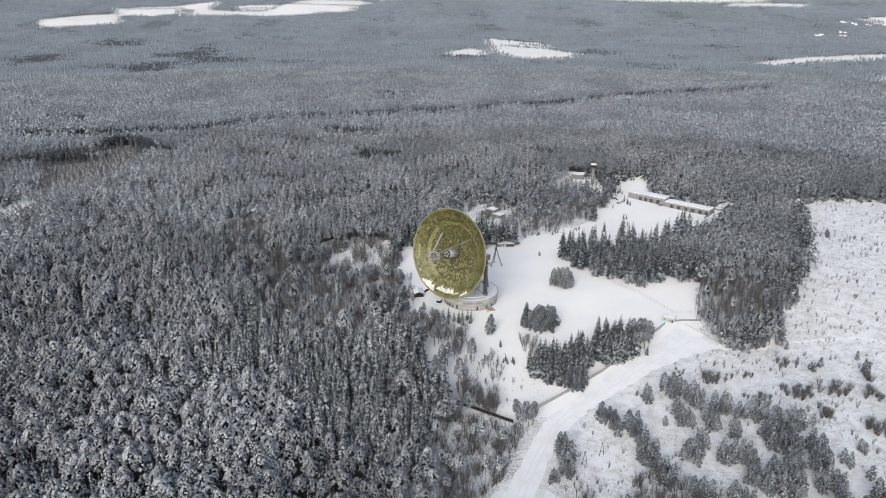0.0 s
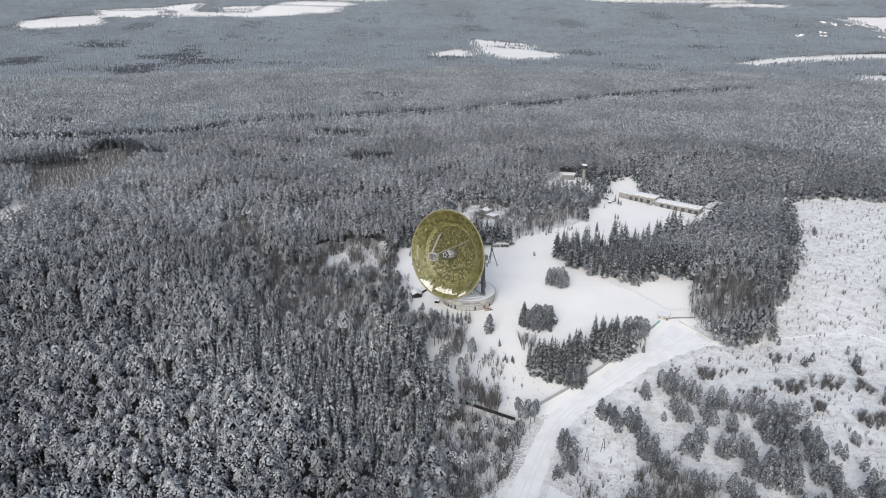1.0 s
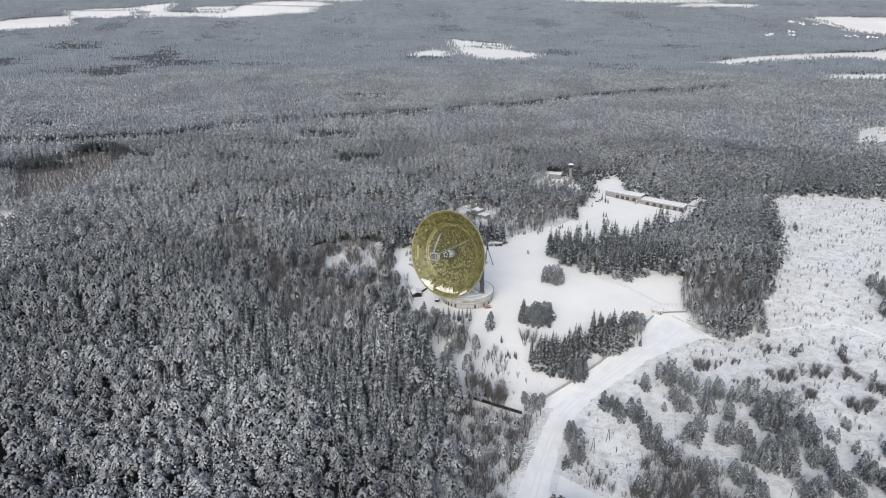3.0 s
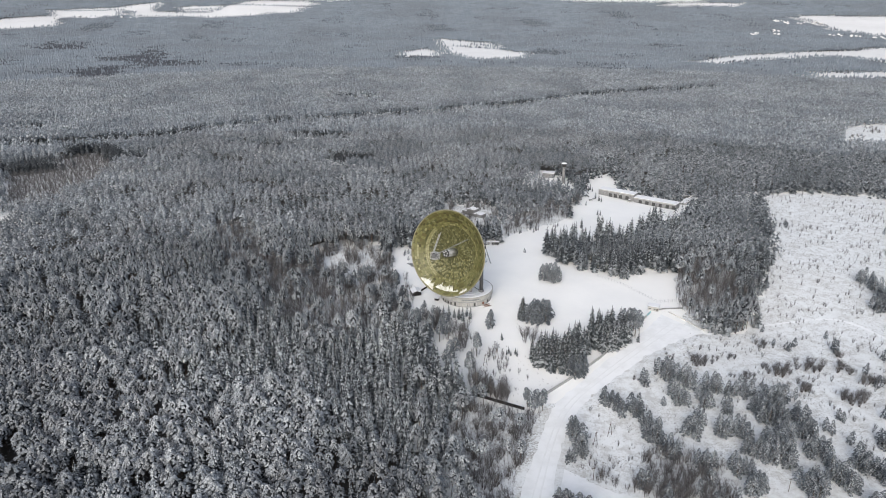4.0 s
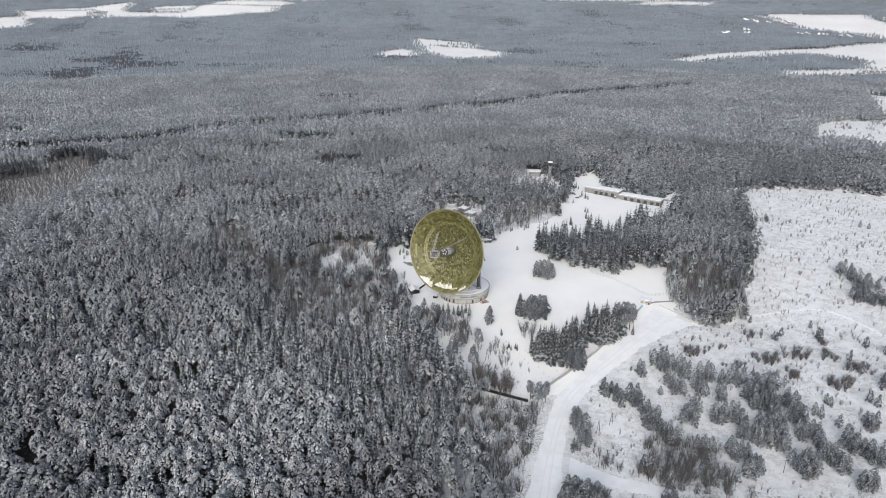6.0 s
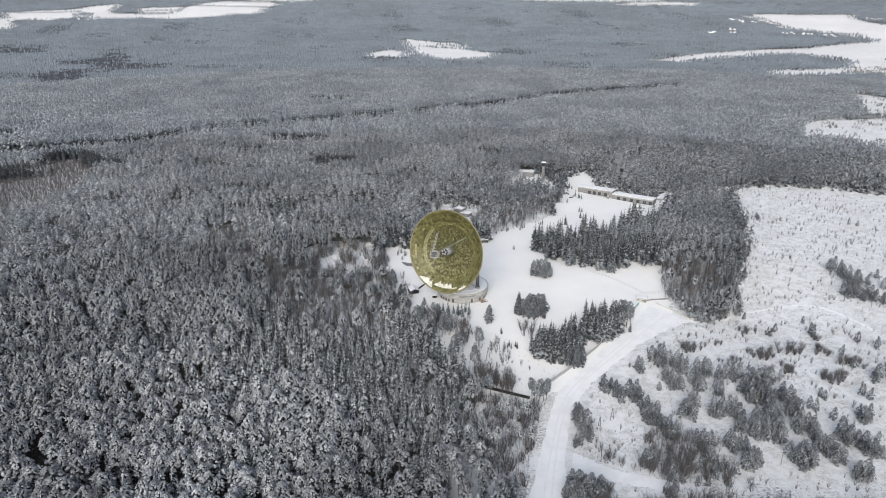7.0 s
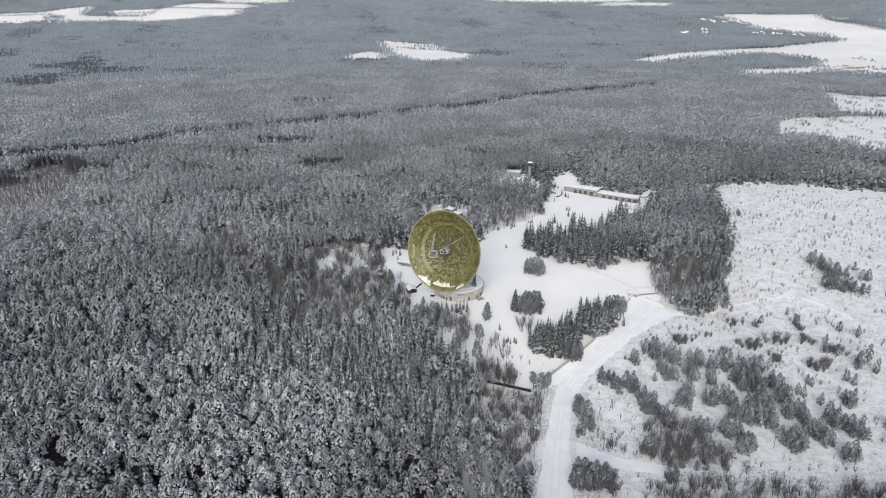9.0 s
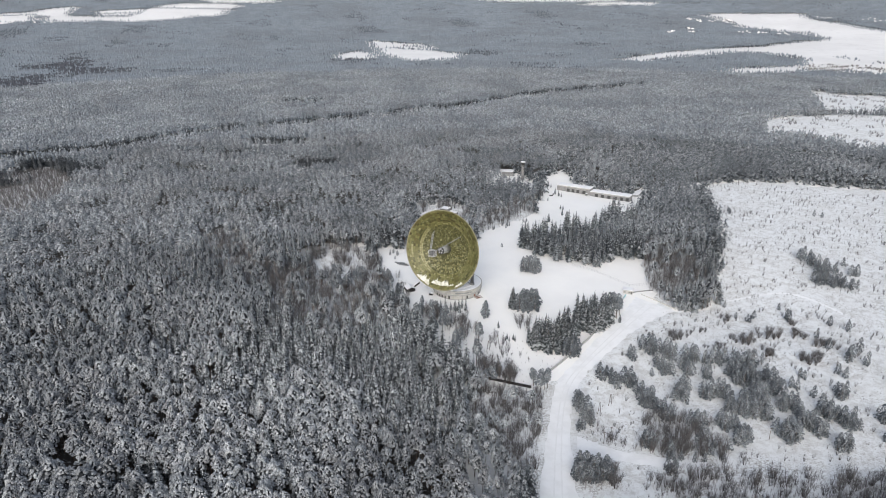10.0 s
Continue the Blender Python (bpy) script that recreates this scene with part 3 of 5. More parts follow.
ROAD_LINE = [(8, 183), (29, 245), (52, 303), (68, 331), (98, 358), (148, 399), (178, 420)]

SIDE_ROAD = [(46, 266), (62, 251), (80, 239)]


def wooded(x, y, rng):
    """Where the woods stand: not on open land, nor in the rides, and thinner here and there."""
    ok = ~near_line(ROAD_LINE, x, y, 11) & ~near_line([(17, 332), (40, 320)], x, y, 12) & ~any_of(CLEARINGS, x, y, 5) & ~any_of(OPEN_LAND, x, y, 7)
    for line in RIDES:
        ok &= ~near_line(before(line, 17), x, y, 19)
    return ok & (rng.uniform(0, 1, x.shape) < 0.93 + 0.2 * wobble(x, y, 60, 11))


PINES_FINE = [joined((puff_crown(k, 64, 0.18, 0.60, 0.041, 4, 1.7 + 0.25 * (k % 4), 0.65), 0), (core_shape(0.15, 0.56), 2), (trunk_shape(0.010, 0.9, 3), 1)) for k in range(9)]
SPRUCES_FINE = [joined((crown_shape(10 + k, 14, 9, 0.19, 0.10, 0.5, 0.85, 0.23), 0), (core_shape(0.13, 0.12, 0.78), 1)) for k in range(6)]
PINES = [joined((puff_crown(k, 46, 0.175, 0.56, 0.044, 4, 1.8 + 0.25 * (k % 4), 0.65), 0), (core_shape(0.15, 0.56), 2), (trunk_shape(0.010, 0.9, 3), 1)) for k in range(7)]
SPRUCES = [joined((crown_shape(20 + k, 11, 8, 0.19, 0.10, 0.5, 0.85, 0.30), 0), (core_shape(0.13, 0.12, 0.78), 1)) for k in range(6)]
PINES_MID = [joined((puff_crown(40 + k, 13, 0.17, 0.58, 0.078, 3, 1.9, 0.7), 0)) for k in range(7)]
SPRUCES_MID = [joined((crown_shape(60 + k, 5, 5, 0.17, 0.12, 0.6, 0.8, 0.5), 0)) for k in range(5)]
TREES_FAR = [joined((puff_crown(80 + k, 4, 0.17, 0.5, 0.125, 3, 1.7, 1.1), 0)) for k in range(8)]
EDGE_FAR = [joined((puff_crown(90 + k, 6, 0.19, 0.12, 0.15, 3, 1.3, 1.2), 0)) for k in range(5)]
BARE = [joined((bare_shape(100 + k, 17, spread=0.40, r=0.010, thick=0.009), 0)) for k in range(6)]
BUSH = [joined((bare_shape(160 + k, 34, spread=0.46, stems=12, r=0.015, thick=0.013), 0)) for k in range(5)]
BARE_FAR = [joined((bare_shape(120 + k, 6, spread=0.25, r=0.02, thick=0.02), 0)) for k in range(4)]


def plant(step, r0, r1, seed, pines, spruces, bare, suffix, green="needle_near", fir_green="needle_wood"):
    x, y, rng = scatter(step, r0, r1, seed)
    sx, sy = x, y
    ok = wooded(x, y, rng)
    x, y = x[ok], y[ok]
    leafless = any_of(THICKETS, x, y, 12)
    stand = wobble(x, y, 130, 21)
    for cx, cy, w in ((190, 560, 70), (215, 590, 60), (245, 600, 50), (150, 700, 60), (250, 520, 50), (-60, 700, 70), (-30, 330, 45), (-58, 391, 40), (-120, 405, 35), (330, 610, 60), (235, 640, 50), (360, 760, 60), (520, 830, 120), (430, 790, 90), (640, 880, 110), (180, 640, 60), (300, 590, 60)):
        stand = stand + 1.5 * np.exp(-((x - cx) ** 2 + (y - cy) ** 2) / (2 * w * w))
    fir = (stand + rng.normal(0, 0.75, x.shape) > 0.6) & ~leafless
    if r0 < 2000:
        edge = np.zeros(x.shape, bool)
        for a in range(0, 360, 45):
            edge |= any_of([CLEARING_YARD, CLEARING_EAST, CLEARING_HOUSE, CLEARING_TOWER, CLEARING_MEADOW, CLEARING_SLOPE, LAKE, SHORE], x + 13 * math.cos(a * 0.01745), y + 13 * math.sin(a * 0.01745), 3)
        rim = edge & ~leafless & ~((x > 165) & (y > 395) & (y < 480)) & (rng.uniform(0, 1, x.shape) < (0.7 if r0 < 600 else 0.95))
        fir |= rim
    bush = ~fir & leafless & (rng.uniform(0, 1, x.shape) < 0.82)
    low = any_of(THICKETS_LOW, x, y, 3)
    bush |= low & (rng.uniform(0, 1, x.shape) < 0.62)
    fir &= ~low
    pine = ~fir & ~bush
    bush &= ~low
    h = np.clip(18.5 + 2.2 * wobble(x, y, 210, 31) + rng.normal(0, 2.4, x.shape), 9, 26)
    h = h * (0.85 if r0 > 1000 else 1.0) * np.where(low, 0.8, 1.0)
    wide = rng.uniform(0.85, 1.25, x.shape)
    if r1 < 600:
        g = any_of(THICKETS_OPEN + THICKETS_LOW, sx, sy, 3) & ~near_line([(10, 200), (29, 245), (52, 303)], sx, sy, 10) & ~near_line([(48, 264), (62, 252), (81, 241)], sx, sy, 8) & ~near_line([(81, 241), (128, 220), (188, 199)], sx, sy, 4)
        qx, qy = np.repeat(sx[g], 6) + rng.normal(0, 2, 6 * g.sum()), np.repeat(sy[g], 6) + rng.normal(0, 2, 6 * g.sum())
        keep = wobble(qx, qy, 14, 83) + rng.normal(0, 0.35, qx.shape) > -0.4
        qx, qy = qx[keep], qy[keep]
        keep = ~near_line([(10, 200), (29, 245), (52, 303)], qx, qy, 11) & ~near_line([(9, 342), (40, 326)], qx, qy, 4) & ~near_line([(48, 260), (62, 247), (81, 236)], qx, qy, 11)
        qx, qy = qx[keep], qy[keep]
        forest("alder_thicket", BUSH[:2] + BARE, qx, qy, rng.uniform(3, 9, qx.shape), np.ones(qx.shape), [M["twig"]], "brown leafless alder thicket beside the road", "thicket", seed + 5)
    if 600 < r1 < 1200:
        g = any_of([CLEARING_GLADE, CLEARING_HOUSE], sx, sy, 4) & (rng.uniform(0, 1, sx.shape) < 0.9)
        qx, qy = np.repeat(sx[g], 3) + rng.normal(0, 2.5, 3 * g.sum()), np.repeat(sy[g], 3) + rng.normal(0, 2.5, 3 * g.sum())
        keep = wobble(qx, qy, 30, 81) + rng.normal(0, 0.4, qx.shape) > np.where(qx > 20, 0.45, -0.05)
        qx, qy = qx[keep], qy[keep]
        forest("sapling_thicket", bare[:3] + BUSH[:2], qx, qy, rng.uniform(3, 11, qx.shape), np.ones(qx.shape), [M["twig"]], "sparse bare saplings in the snow " + suffix, "thicket", seed + 4)
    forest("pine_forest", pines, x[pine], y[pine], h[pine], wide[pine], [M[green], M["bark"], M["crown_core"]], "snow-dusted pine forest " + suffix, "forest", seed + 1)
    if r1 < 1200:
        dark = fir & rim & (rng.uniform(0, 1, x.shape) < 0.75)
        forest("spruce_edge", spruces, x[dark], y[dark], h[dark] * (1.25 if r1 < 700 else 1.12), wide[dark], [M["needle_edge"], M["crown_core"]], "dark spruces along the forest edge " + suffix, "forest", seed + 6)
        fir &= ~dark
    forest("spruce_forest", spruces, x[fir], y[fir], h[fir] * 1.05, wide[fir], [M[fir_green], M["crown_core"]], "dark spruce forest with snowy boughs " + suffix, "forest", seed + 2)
    if bush.any():
        many = 6 if r1 < 1000 else 5
        bx, by = np.repeat(x[bush], many), np.repeat(y[bush], many)
        bx, by = bx + rng.normal(0, 1.6, bx.shape), by + rng.normal(0, 1.6, by.shape)
        forest("birch_thicket", bare, bx, by, np.repeat(h[bush], many) * rng.uniform(0.30, 0.70, bx.shape), np.ones(bx.shape), [M["twig"]],
               "brown leafless birch and alder thicket " + suffix, "thicket", seed + 3)


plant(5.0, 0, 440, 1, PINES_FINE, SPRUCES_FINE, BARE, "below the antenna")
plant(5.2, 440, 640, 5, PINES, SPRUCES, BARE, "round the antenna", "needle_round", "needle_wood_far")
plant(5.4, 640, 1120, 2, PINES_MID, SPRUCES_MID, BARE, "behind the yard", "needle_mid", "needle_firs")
plant(6.3, 1120, 2050, 3, TREES_FAR, EDGE_FAR, BARE_FAR, "further away", "needle_haze", "needle_haze")

# rows of unsnowed spruce along the rides, coloured dark for the forest edge's shade
RIDE_SPRUCE = [joined((crown_shape(140 + k, 8, 7, 0.21, 0.08, 0.6, 0.8, 0.45), 0)) for k in range(4)]
x, y, rng = scatter(3.9, 640, 2050, 14)
ok = np.zeros(x.shape, bool)
for line in RIDES:
    ok |= near_line(line, x + 4 * wobble(x, y, 45, 95), y + 4 * wobble(x, y, 45, 96), 6 if line[0][1] > 1000 else 10)
ok &= wobble(x, y, 90, 97) + rng.normal(0, 0.35, x.shape) > -0.25
x, y = x[ok], y[ok]
forest("spruce_row", RIDE_SPRUCE, x, y, rng.uniform(14, 19, x.shape) * np.where((y < 1020) & (x < -380), 1.3, 1.0), np.ones(x.shape), [M["needle_shade"]], "spruce rows along the forest rides, darkened as the shaded edge", "forest", 15)

M["bare_wood"] = plain("bare_wood", (0.082, 0.089, 0.105), 0.9, wear=0.3, scale=0.02)
# far woods: crowns over a low canopy, haze put into their pale colour
x, y, rng = scatter(11.0, 2050, 4880, 4)
ok = ~any_of(OPEN_LAND, x, y, 14)
for line in HEDGES:
    ok |= near_line(line, x, y, 17)
for vx, vy, vw, vd, _ in VILLAGES:
    ok &= (((x - vx) / (vw + 6)) ** 2 + ((y - vy + 12) / (vd + 22)) ** 2 > 1) | (rng.uniform(0, 1, x.shape) < 0.45)
x, y = x[ok], y[ok]
spires = [joined((spire_shape(200 + k, 1, 0.26, 0.3, 3), 0)) for k in range(6)]
bare = any_of(DARK_PATCHES, x, y, 45) & (rng.uniform(0, 1, x.shape) < 0.7)
bare |= wobble(x, y * 0.6, 420, 61) + 0.5 * wobble(x, y, 120, 62) + rng.normal(0, 0.3, x.shape) > 1.05
forest("far_woods", spires, x[~bare], y[~bare], np.clip(rng.normal(10, 2.6, (~bare).sum()), 5, 18), np.ones((~bare).sum()), [M["canopy"]], "distant woods in pale haze colour reaching the skyline", "forest", 9)
forest("far_bare_woods", spires, x[bare], y[bare], rng.uniform(9, 12, bare.sum()), np.ones(bare.sum()), [M["bare_wood"]], "distant dark leafless woods", "forest", 10)


def canopy(step, r0, r1, height, seed):
    x, y, rng = scatter(step, r0, r1, seed, 0.0)
    ok = np.ones(x.shape, bool)
    for a, b in ((0, 0), (1, 0), (-1, 0), (0, 1), (0, -1)):
        ok &= ~any_of(OPEN_LAND + CLEARINGS, x + a * step * 1.2, y + b * step * 1.2, 0)
    for line in RIDES:
        ok &= ~near_line(before(line, 18), x, y, 28)
    x, y = x[ok], y[ok]
    h = step * 0.52
    v = np.stack([np.stack([x + a * h, y + b * h, land(x + a * h, y + b * h) + height + 1.5 * wobble(x + a * h, y + b * h, 40, 3)], 1) for a, b in ((-1, -1), (1, -1), (1, 1), (-1, 1))], 1)
    k = (np.arange(len(x)) * 4)[:, None]
    dark = any_of(DARK_PATCHES, x, y, 45).astype(int)
    return v.reshape(-1, 3), np.concatenate([k + [0, 1, 2], k + [0, 2, 3]]), np.tile(dark, 2)


# added sheets hide white ground between far trees, in the haze-pale canopy colour
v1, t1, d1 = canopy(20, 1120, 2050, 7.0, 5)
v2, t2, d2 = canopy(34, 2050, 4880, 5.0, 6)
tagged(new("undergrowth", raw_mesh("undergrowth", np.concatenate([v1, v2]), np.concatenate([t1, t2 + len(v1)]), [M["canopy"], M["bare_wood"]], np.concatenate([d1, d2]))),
       "haze-coloured fill sheet below the distant woods", "undergrowth", kind="stuff")


# ---------------------------------------------------------------- single trees of the clearings
SPRUCE_STANDS = [(115, 398, 15, 18, 44, 17, 22), (87, 383, 9, 13, 18, 17, 22), (70, 377, 11, 14, 34, 15, 21), (57, 378, 3, 8, 5, 15, 17), (59, 434, 2, 4, 5, 15, 19), (38, 405, 1, 1, 1, 6, 6), (43, 386, 4, 3, 5, 4, 6), (21, 344, 1, 1, 1, 15, 15), (8, 437, 14, 6, 11, 8, 12), (79, 608, 1, 2, 1, 7, 7), (106, 616, 1, 2, 1, 6, 6), (181, 651, 1, 4, 1, 8, 8), (157, 628, 1, 4, 1, 12, 12)]
SPRUCE_STANDS_B = [(57, 281, 1, 2, 2, 6, 8), (134, 395, 1, 1, 1, 8, 8)]
PINE_STANDS = [(135, 410, 6, 9, 9, 16, 19), (43, 329, 1, 2, 2, 14, 16), (52, 329, 1, 2, 2, 13, 15), (9, 357, 1, 1, 1, 22, 22), (18, 385, 1, 1, 2, 18, 19), (-15, 396, 2, 4, 2, 18, 20), (-21, 421, 3, 7, 4, 15, 18), (-5, 412, 8, 11, 6, 13, 17), (-1, 375, 5, 10, 5, 15, 18)]
YOUNG_PINE_STANDS = [(83, 362, 7, 4, 7, 8, 11), (70, 431, 8, 5, 14, 13, 16), (95, 499, 7, 6, 8, 12, 14), (33, 423, 2, 3, 2, 12, 13), (87, 562, 1, 1, 1, 4, 4), (93, 329, 3, 7, 4, 7, 10)]
YOUNG_PINE_STANDS_B = [(206, 282, 2, 4, 2, 8, 9)]
YOUNG_PINE_STANDS_C = [(218, 293, 2, 3, 2, 6, 8), (187, 264, 4, 6, 6, 8, 11), (170, 241, 5, 7, 8, 8, 12), (187, 247, 4, 6, 6, 8, 11), (187, 236, 2, 3, 4, 8, 10), (204, 251, 4, 5, 6, 8, 12), (226, 268, 3, 5, 4, 7, 10), (207, 239, 3, 5, 5, 8, 11), (209, 272, 1, 1, 1, 8, 8), (190, 222, 4, 3, 5, 8, 11), (244, 288, 1, 3, 2, 7, 9), (48, 232, 6, 5, 7, 9, 13)]
YOUNG_PINE_STANDS_D = [(64, 299, 2.5, 16, 13, 8, 12), (233, 407, 1, 2, 1, 6, 6), (230, 387, 1, 2, 1, 5, 5), (236, 379, 1, 3, 2, 6, 7), (243, 382, 1, 2, 1, 7, 7), (266, 370, 1, 3, 2, 7, 9), (271, 390, 1, 2, 1, 6, 6), (218, 410, 1, 3, 2, 7, 8), (283, 300, 20, 48, 10, 7, 11), (220, 230, 11, 21, 8, 7, 11)]
BIRCH_STANDS = [(183, 635, 1, 4, 1, 9, 9), (70, 258, 6, 7, 8, 5, 8), (88, 249, 11, 10, 20, 6, 10), (108, 255, 8, 9, 14, 6, 10), (28, 336, 4, 5, 9, 11, 16), (56, 401, 2, 3, 2, 14, 15), (59, 397, 2, 3, 2, 13, 15), (13, 349, 6, 6, 10, 10, 15), (-8, 425, 10, 10, 14, 10, 14), (9, 404, 12, 20, 22, 8, 14), (26, 375, 12, 15, 14, 5, 11), (34, 355, 15, 13, 12, 3, 7), (-35, 479, 14, 34, 24, 6, 11)]
BIRCH_STANDS_B = [(55, 236, 5, 5, 10, 6, 9)]
SHRUB_STANDS = [(239, 310, 8, 9, 15, 4, 6), (263, 363, 2, 4, 3, 4, 5)]
SPRUCE_STANDS += [(116, 576, 3.5, 6.2, 3, 18, 22), (126, 578, 3.5, 6.2, 3, 17, 21), (137, 586, 3.5, 6.8, 3, 20, 24), (147, 582, 3.5, 6.2, 3, 17, 21), (168, 597, 3.5, 7.3, 3, 21, 25), (175, 588, 3.5, 6.8, 3, 20, 23), (185, 582, 3.5, 7.0, 3, 19, 22), (198, 594, 3.0, 7.0, 2, 18, 21), (209, 603, 3.5, 7.6, 3, 21, 24), (230, 629, 3.0, 8.5, 3, 22, 26), (239, 631, 3.0, 9.2, 3, 22, 26), (239, 606, 3.5, 8.3, 3, 20, 23), (246, 602, 3.5, 8.3, 3, 19, 23)]
SPRUCE_STANDS += SPRUCE_STANDS_B
YOUNG_PINE_STANDS += [(355, 469, 5.1, 6.1, 4, 9, 12), (353, 451, 6.2, 9.3, 6, 9, 12), (347, 432, 4.1, 10.0, 5, 9, 12), (333, 423, 4.1, 6.1, 4, 8, 11), (340, 415, 4.6, 4.6, 4, 8, 10), (362, 441, 3.0, 5.0, 2, 7, 9), (347, 409, 2.5, 7.1, 3, 9, 11), (352, 405, 3.0, 5.0, 2, 7, 9), (373, 421, 3.0, 10.6, 3, 9, 11), (380, 444, 1.1, 6.0, 1, 8, 8), (454, 578, 4.0, 6.4, 2, 6, 8)]
YOUNG_PINE_STANDS += YOUNG_PINE_STANDS_B
YOUNG_PINE_STANDS += YOUNG_PINE_STANDS_C
YOUNG_PINE_STANDS += YOUNG_PINE_STANDS_D
SCATTERED_PINES = [(121, 345, 2.1, 3.8, 2, 10, 12), (140, 353, 6.2, 8.9, 6, 10, 13), (148, 342, 5.2, 7.4, 5, 10, 13), (136, 324, 4.6, 5.6, 4, 9, 12), (126, 323, 1.0, 1.1, 1, 6, 6), (160, 333, 5.2, 4.5, 5, 9, 12), (150, 321, 3.6, 6.3, 4, 9, 11), (139, 304, 3.2, 4.5, 3, 8, 10), (174, 325, 7.8, 5.1, 6, 9, 12), (160, 311, 3.0, 4.9, 3, 9, 11), (189, 316, 9.3, 5.8, 9, 10, 12), (180, 298, 7.8, 7.2, 9, 10, 13), (175, 308, 2.1, 4.5, 2, 9, 11), (148, 291, 4.7, 4.3, 5, 9, 12)]
SCATTERED_PINES_B = [(157, 285, 3.2, 6.9, 4, 9, 12), (166, 271, 10.0, 10.5, 15, 9, 13), (168, 258, 2.5, 2.9, 3, 8, 10), (97, 321, 3.6, 6.0, 3, 9, 11), (107, 318, 3.6, 6.0, 4, 9, 12), (108, 308, 2.5, 2.9, 2, 8, 10), (107, 294, 5.6, 5.6, 6, 10, 12), (111, 284, 3.0, 2.7, 3, 9, 11), (113, 276, 3.6, 2.9, 3, 8, 10), (131, 293, 4.1, 4.5, 4, 9, 12), (88, 254, 2.1, 3.4, 3, 9, 12), (126, 265, 5.2, 4.0, 4, 8, 11), (123, 252, 1.6, 2.9, 2, 8, 10)]
SCATTERED_PINES_C = [(139, 260, 3.6, 5.1, 4, 8, 11), (144, 255, 2.5, 4.7, 3, 8, 11), (142, 243, 4.7, 4.7, 7, 9, 12), (157, 264, 2.7, 3.4, 3, 8, 10), (205, 315, 1.0, 2.5, 1, 7, 8), (196, 296, 3.6, 6.1, 4, 8, 11), (192, 282, 4.6, 4.7, 5, 8, 11), (184, 265, 2.7, 3.6, 3, 8, 10), (166, 237, 1.6, 4.7, 3, 8, 11), (98, 331, 2.1, 2.2, 2, 6, 8), (135, 334, 4.1, 3.4, 2, 7, 9), (154, 273, 3.6, 3.4, 3, 8, 11), (180, 284, 3.2, 4.0, 3, 8, 11)]
BIRCH_STANDS += BIRCH_STANDS_B
PINE_STANDS += [(-45, 470, 12, 18, 14, 11, 16), (-30, 452, 7, 10, 8, 9, 13), (-70, 505, 15, 20, 14, 12, 17), (-34, 500, 5, 12, 6, 10, 14), (-10, 440, 10, 8, 7, 9, 13)]
YOUNG_PINE_STANDS += [(-36, 508, 5, 8, 5, 5, 8), (-31, 474, 4, 6, 4, 7, 9), (-40, 545, 4, 12, 6, 3, 6), (-25, 560, 6, 8, 4, 3, 5), (372, 617, 4, 5, 3, 5, 7)]
YOUNG_PINE_STANDS += [(56, 279, 2, 3, 3, 5, 8), (43, 235, 7, 6, 8, 9, 13), (118, 236, 12, 8, 6, 5, 9), (90, 236, 9, 9, 6, 5, 9)]
SHRUB_STANDS += [(166, 366, 10.2, 4.9, 10, 4, 6), (188, 341, 6.2, 6.5, 6, 4, 6), (179, 346, 2.1, 2.2, 2, 3, 4), (212, 350, 8.7, 8.3, 14, 4, 6), (236, 353, 10.8, 7.9, 14, 4, 6), (217, 327, 5.7, 7.2, 8, 4, 6), (178, 368, 2.5, 3.4, 2, 3, 4), (222, 384, 6.1, 6.1, 5, 4, 6)]
SHRUB_STANDS += [(150, 375, 4, 3, 4, 2, 3), (118, 352, 3, 4, 3, 2, 3), (255, 345, 6, 7, 8, 4, 6), (262, 325, 8, 8, 9, 4, 6), (190, 370, 5, 4, 5, 2, 4)]
SPRUCE_STANDS += [(209, 771, 4.5, 13.1, 3, 6, 9), (208, 734, 4.0, 15.3, 3, 6, 9), (186, 722, 3.5, 15.2, 3, 6, 9), (189, 666, 3.0, 9.5, 2, 6, 8), (108, 623, 7.1, 5.7, 4, 4, 7), (90, 615, 4.6, 5.2, 3, 4, 6), (132, 630, 6.1, 5.9, 3, 4, 6)]
PINE_STANDS += [(46, 325, 5, 4, 5, 11, 15), (12, 333, 4, 6, 4, 12, 16)]
BIRCH_STANDS += [(24, 342, 8, 5, 9, 9, 14), (100, 246, 10, 9, 10, 6, 9)]


def tree_models(name, crowns, crown_mat, trunk, trunk_mat, label, group):
    """A few models of one kind, of height 1, to be copied."""
    made = []
    for k, shape in enumerate(crowns):
        t = tagged(new(name), label, "tree", group)
        for n, sh, m in (("trunk", trunk, trunk_mat), ("crown", shape, crown_mat)):
            ob = new(n, raw_mesh(n, sh[0], sh[1], [m]))
            ob.parent = t
        made.append(t)
    return made


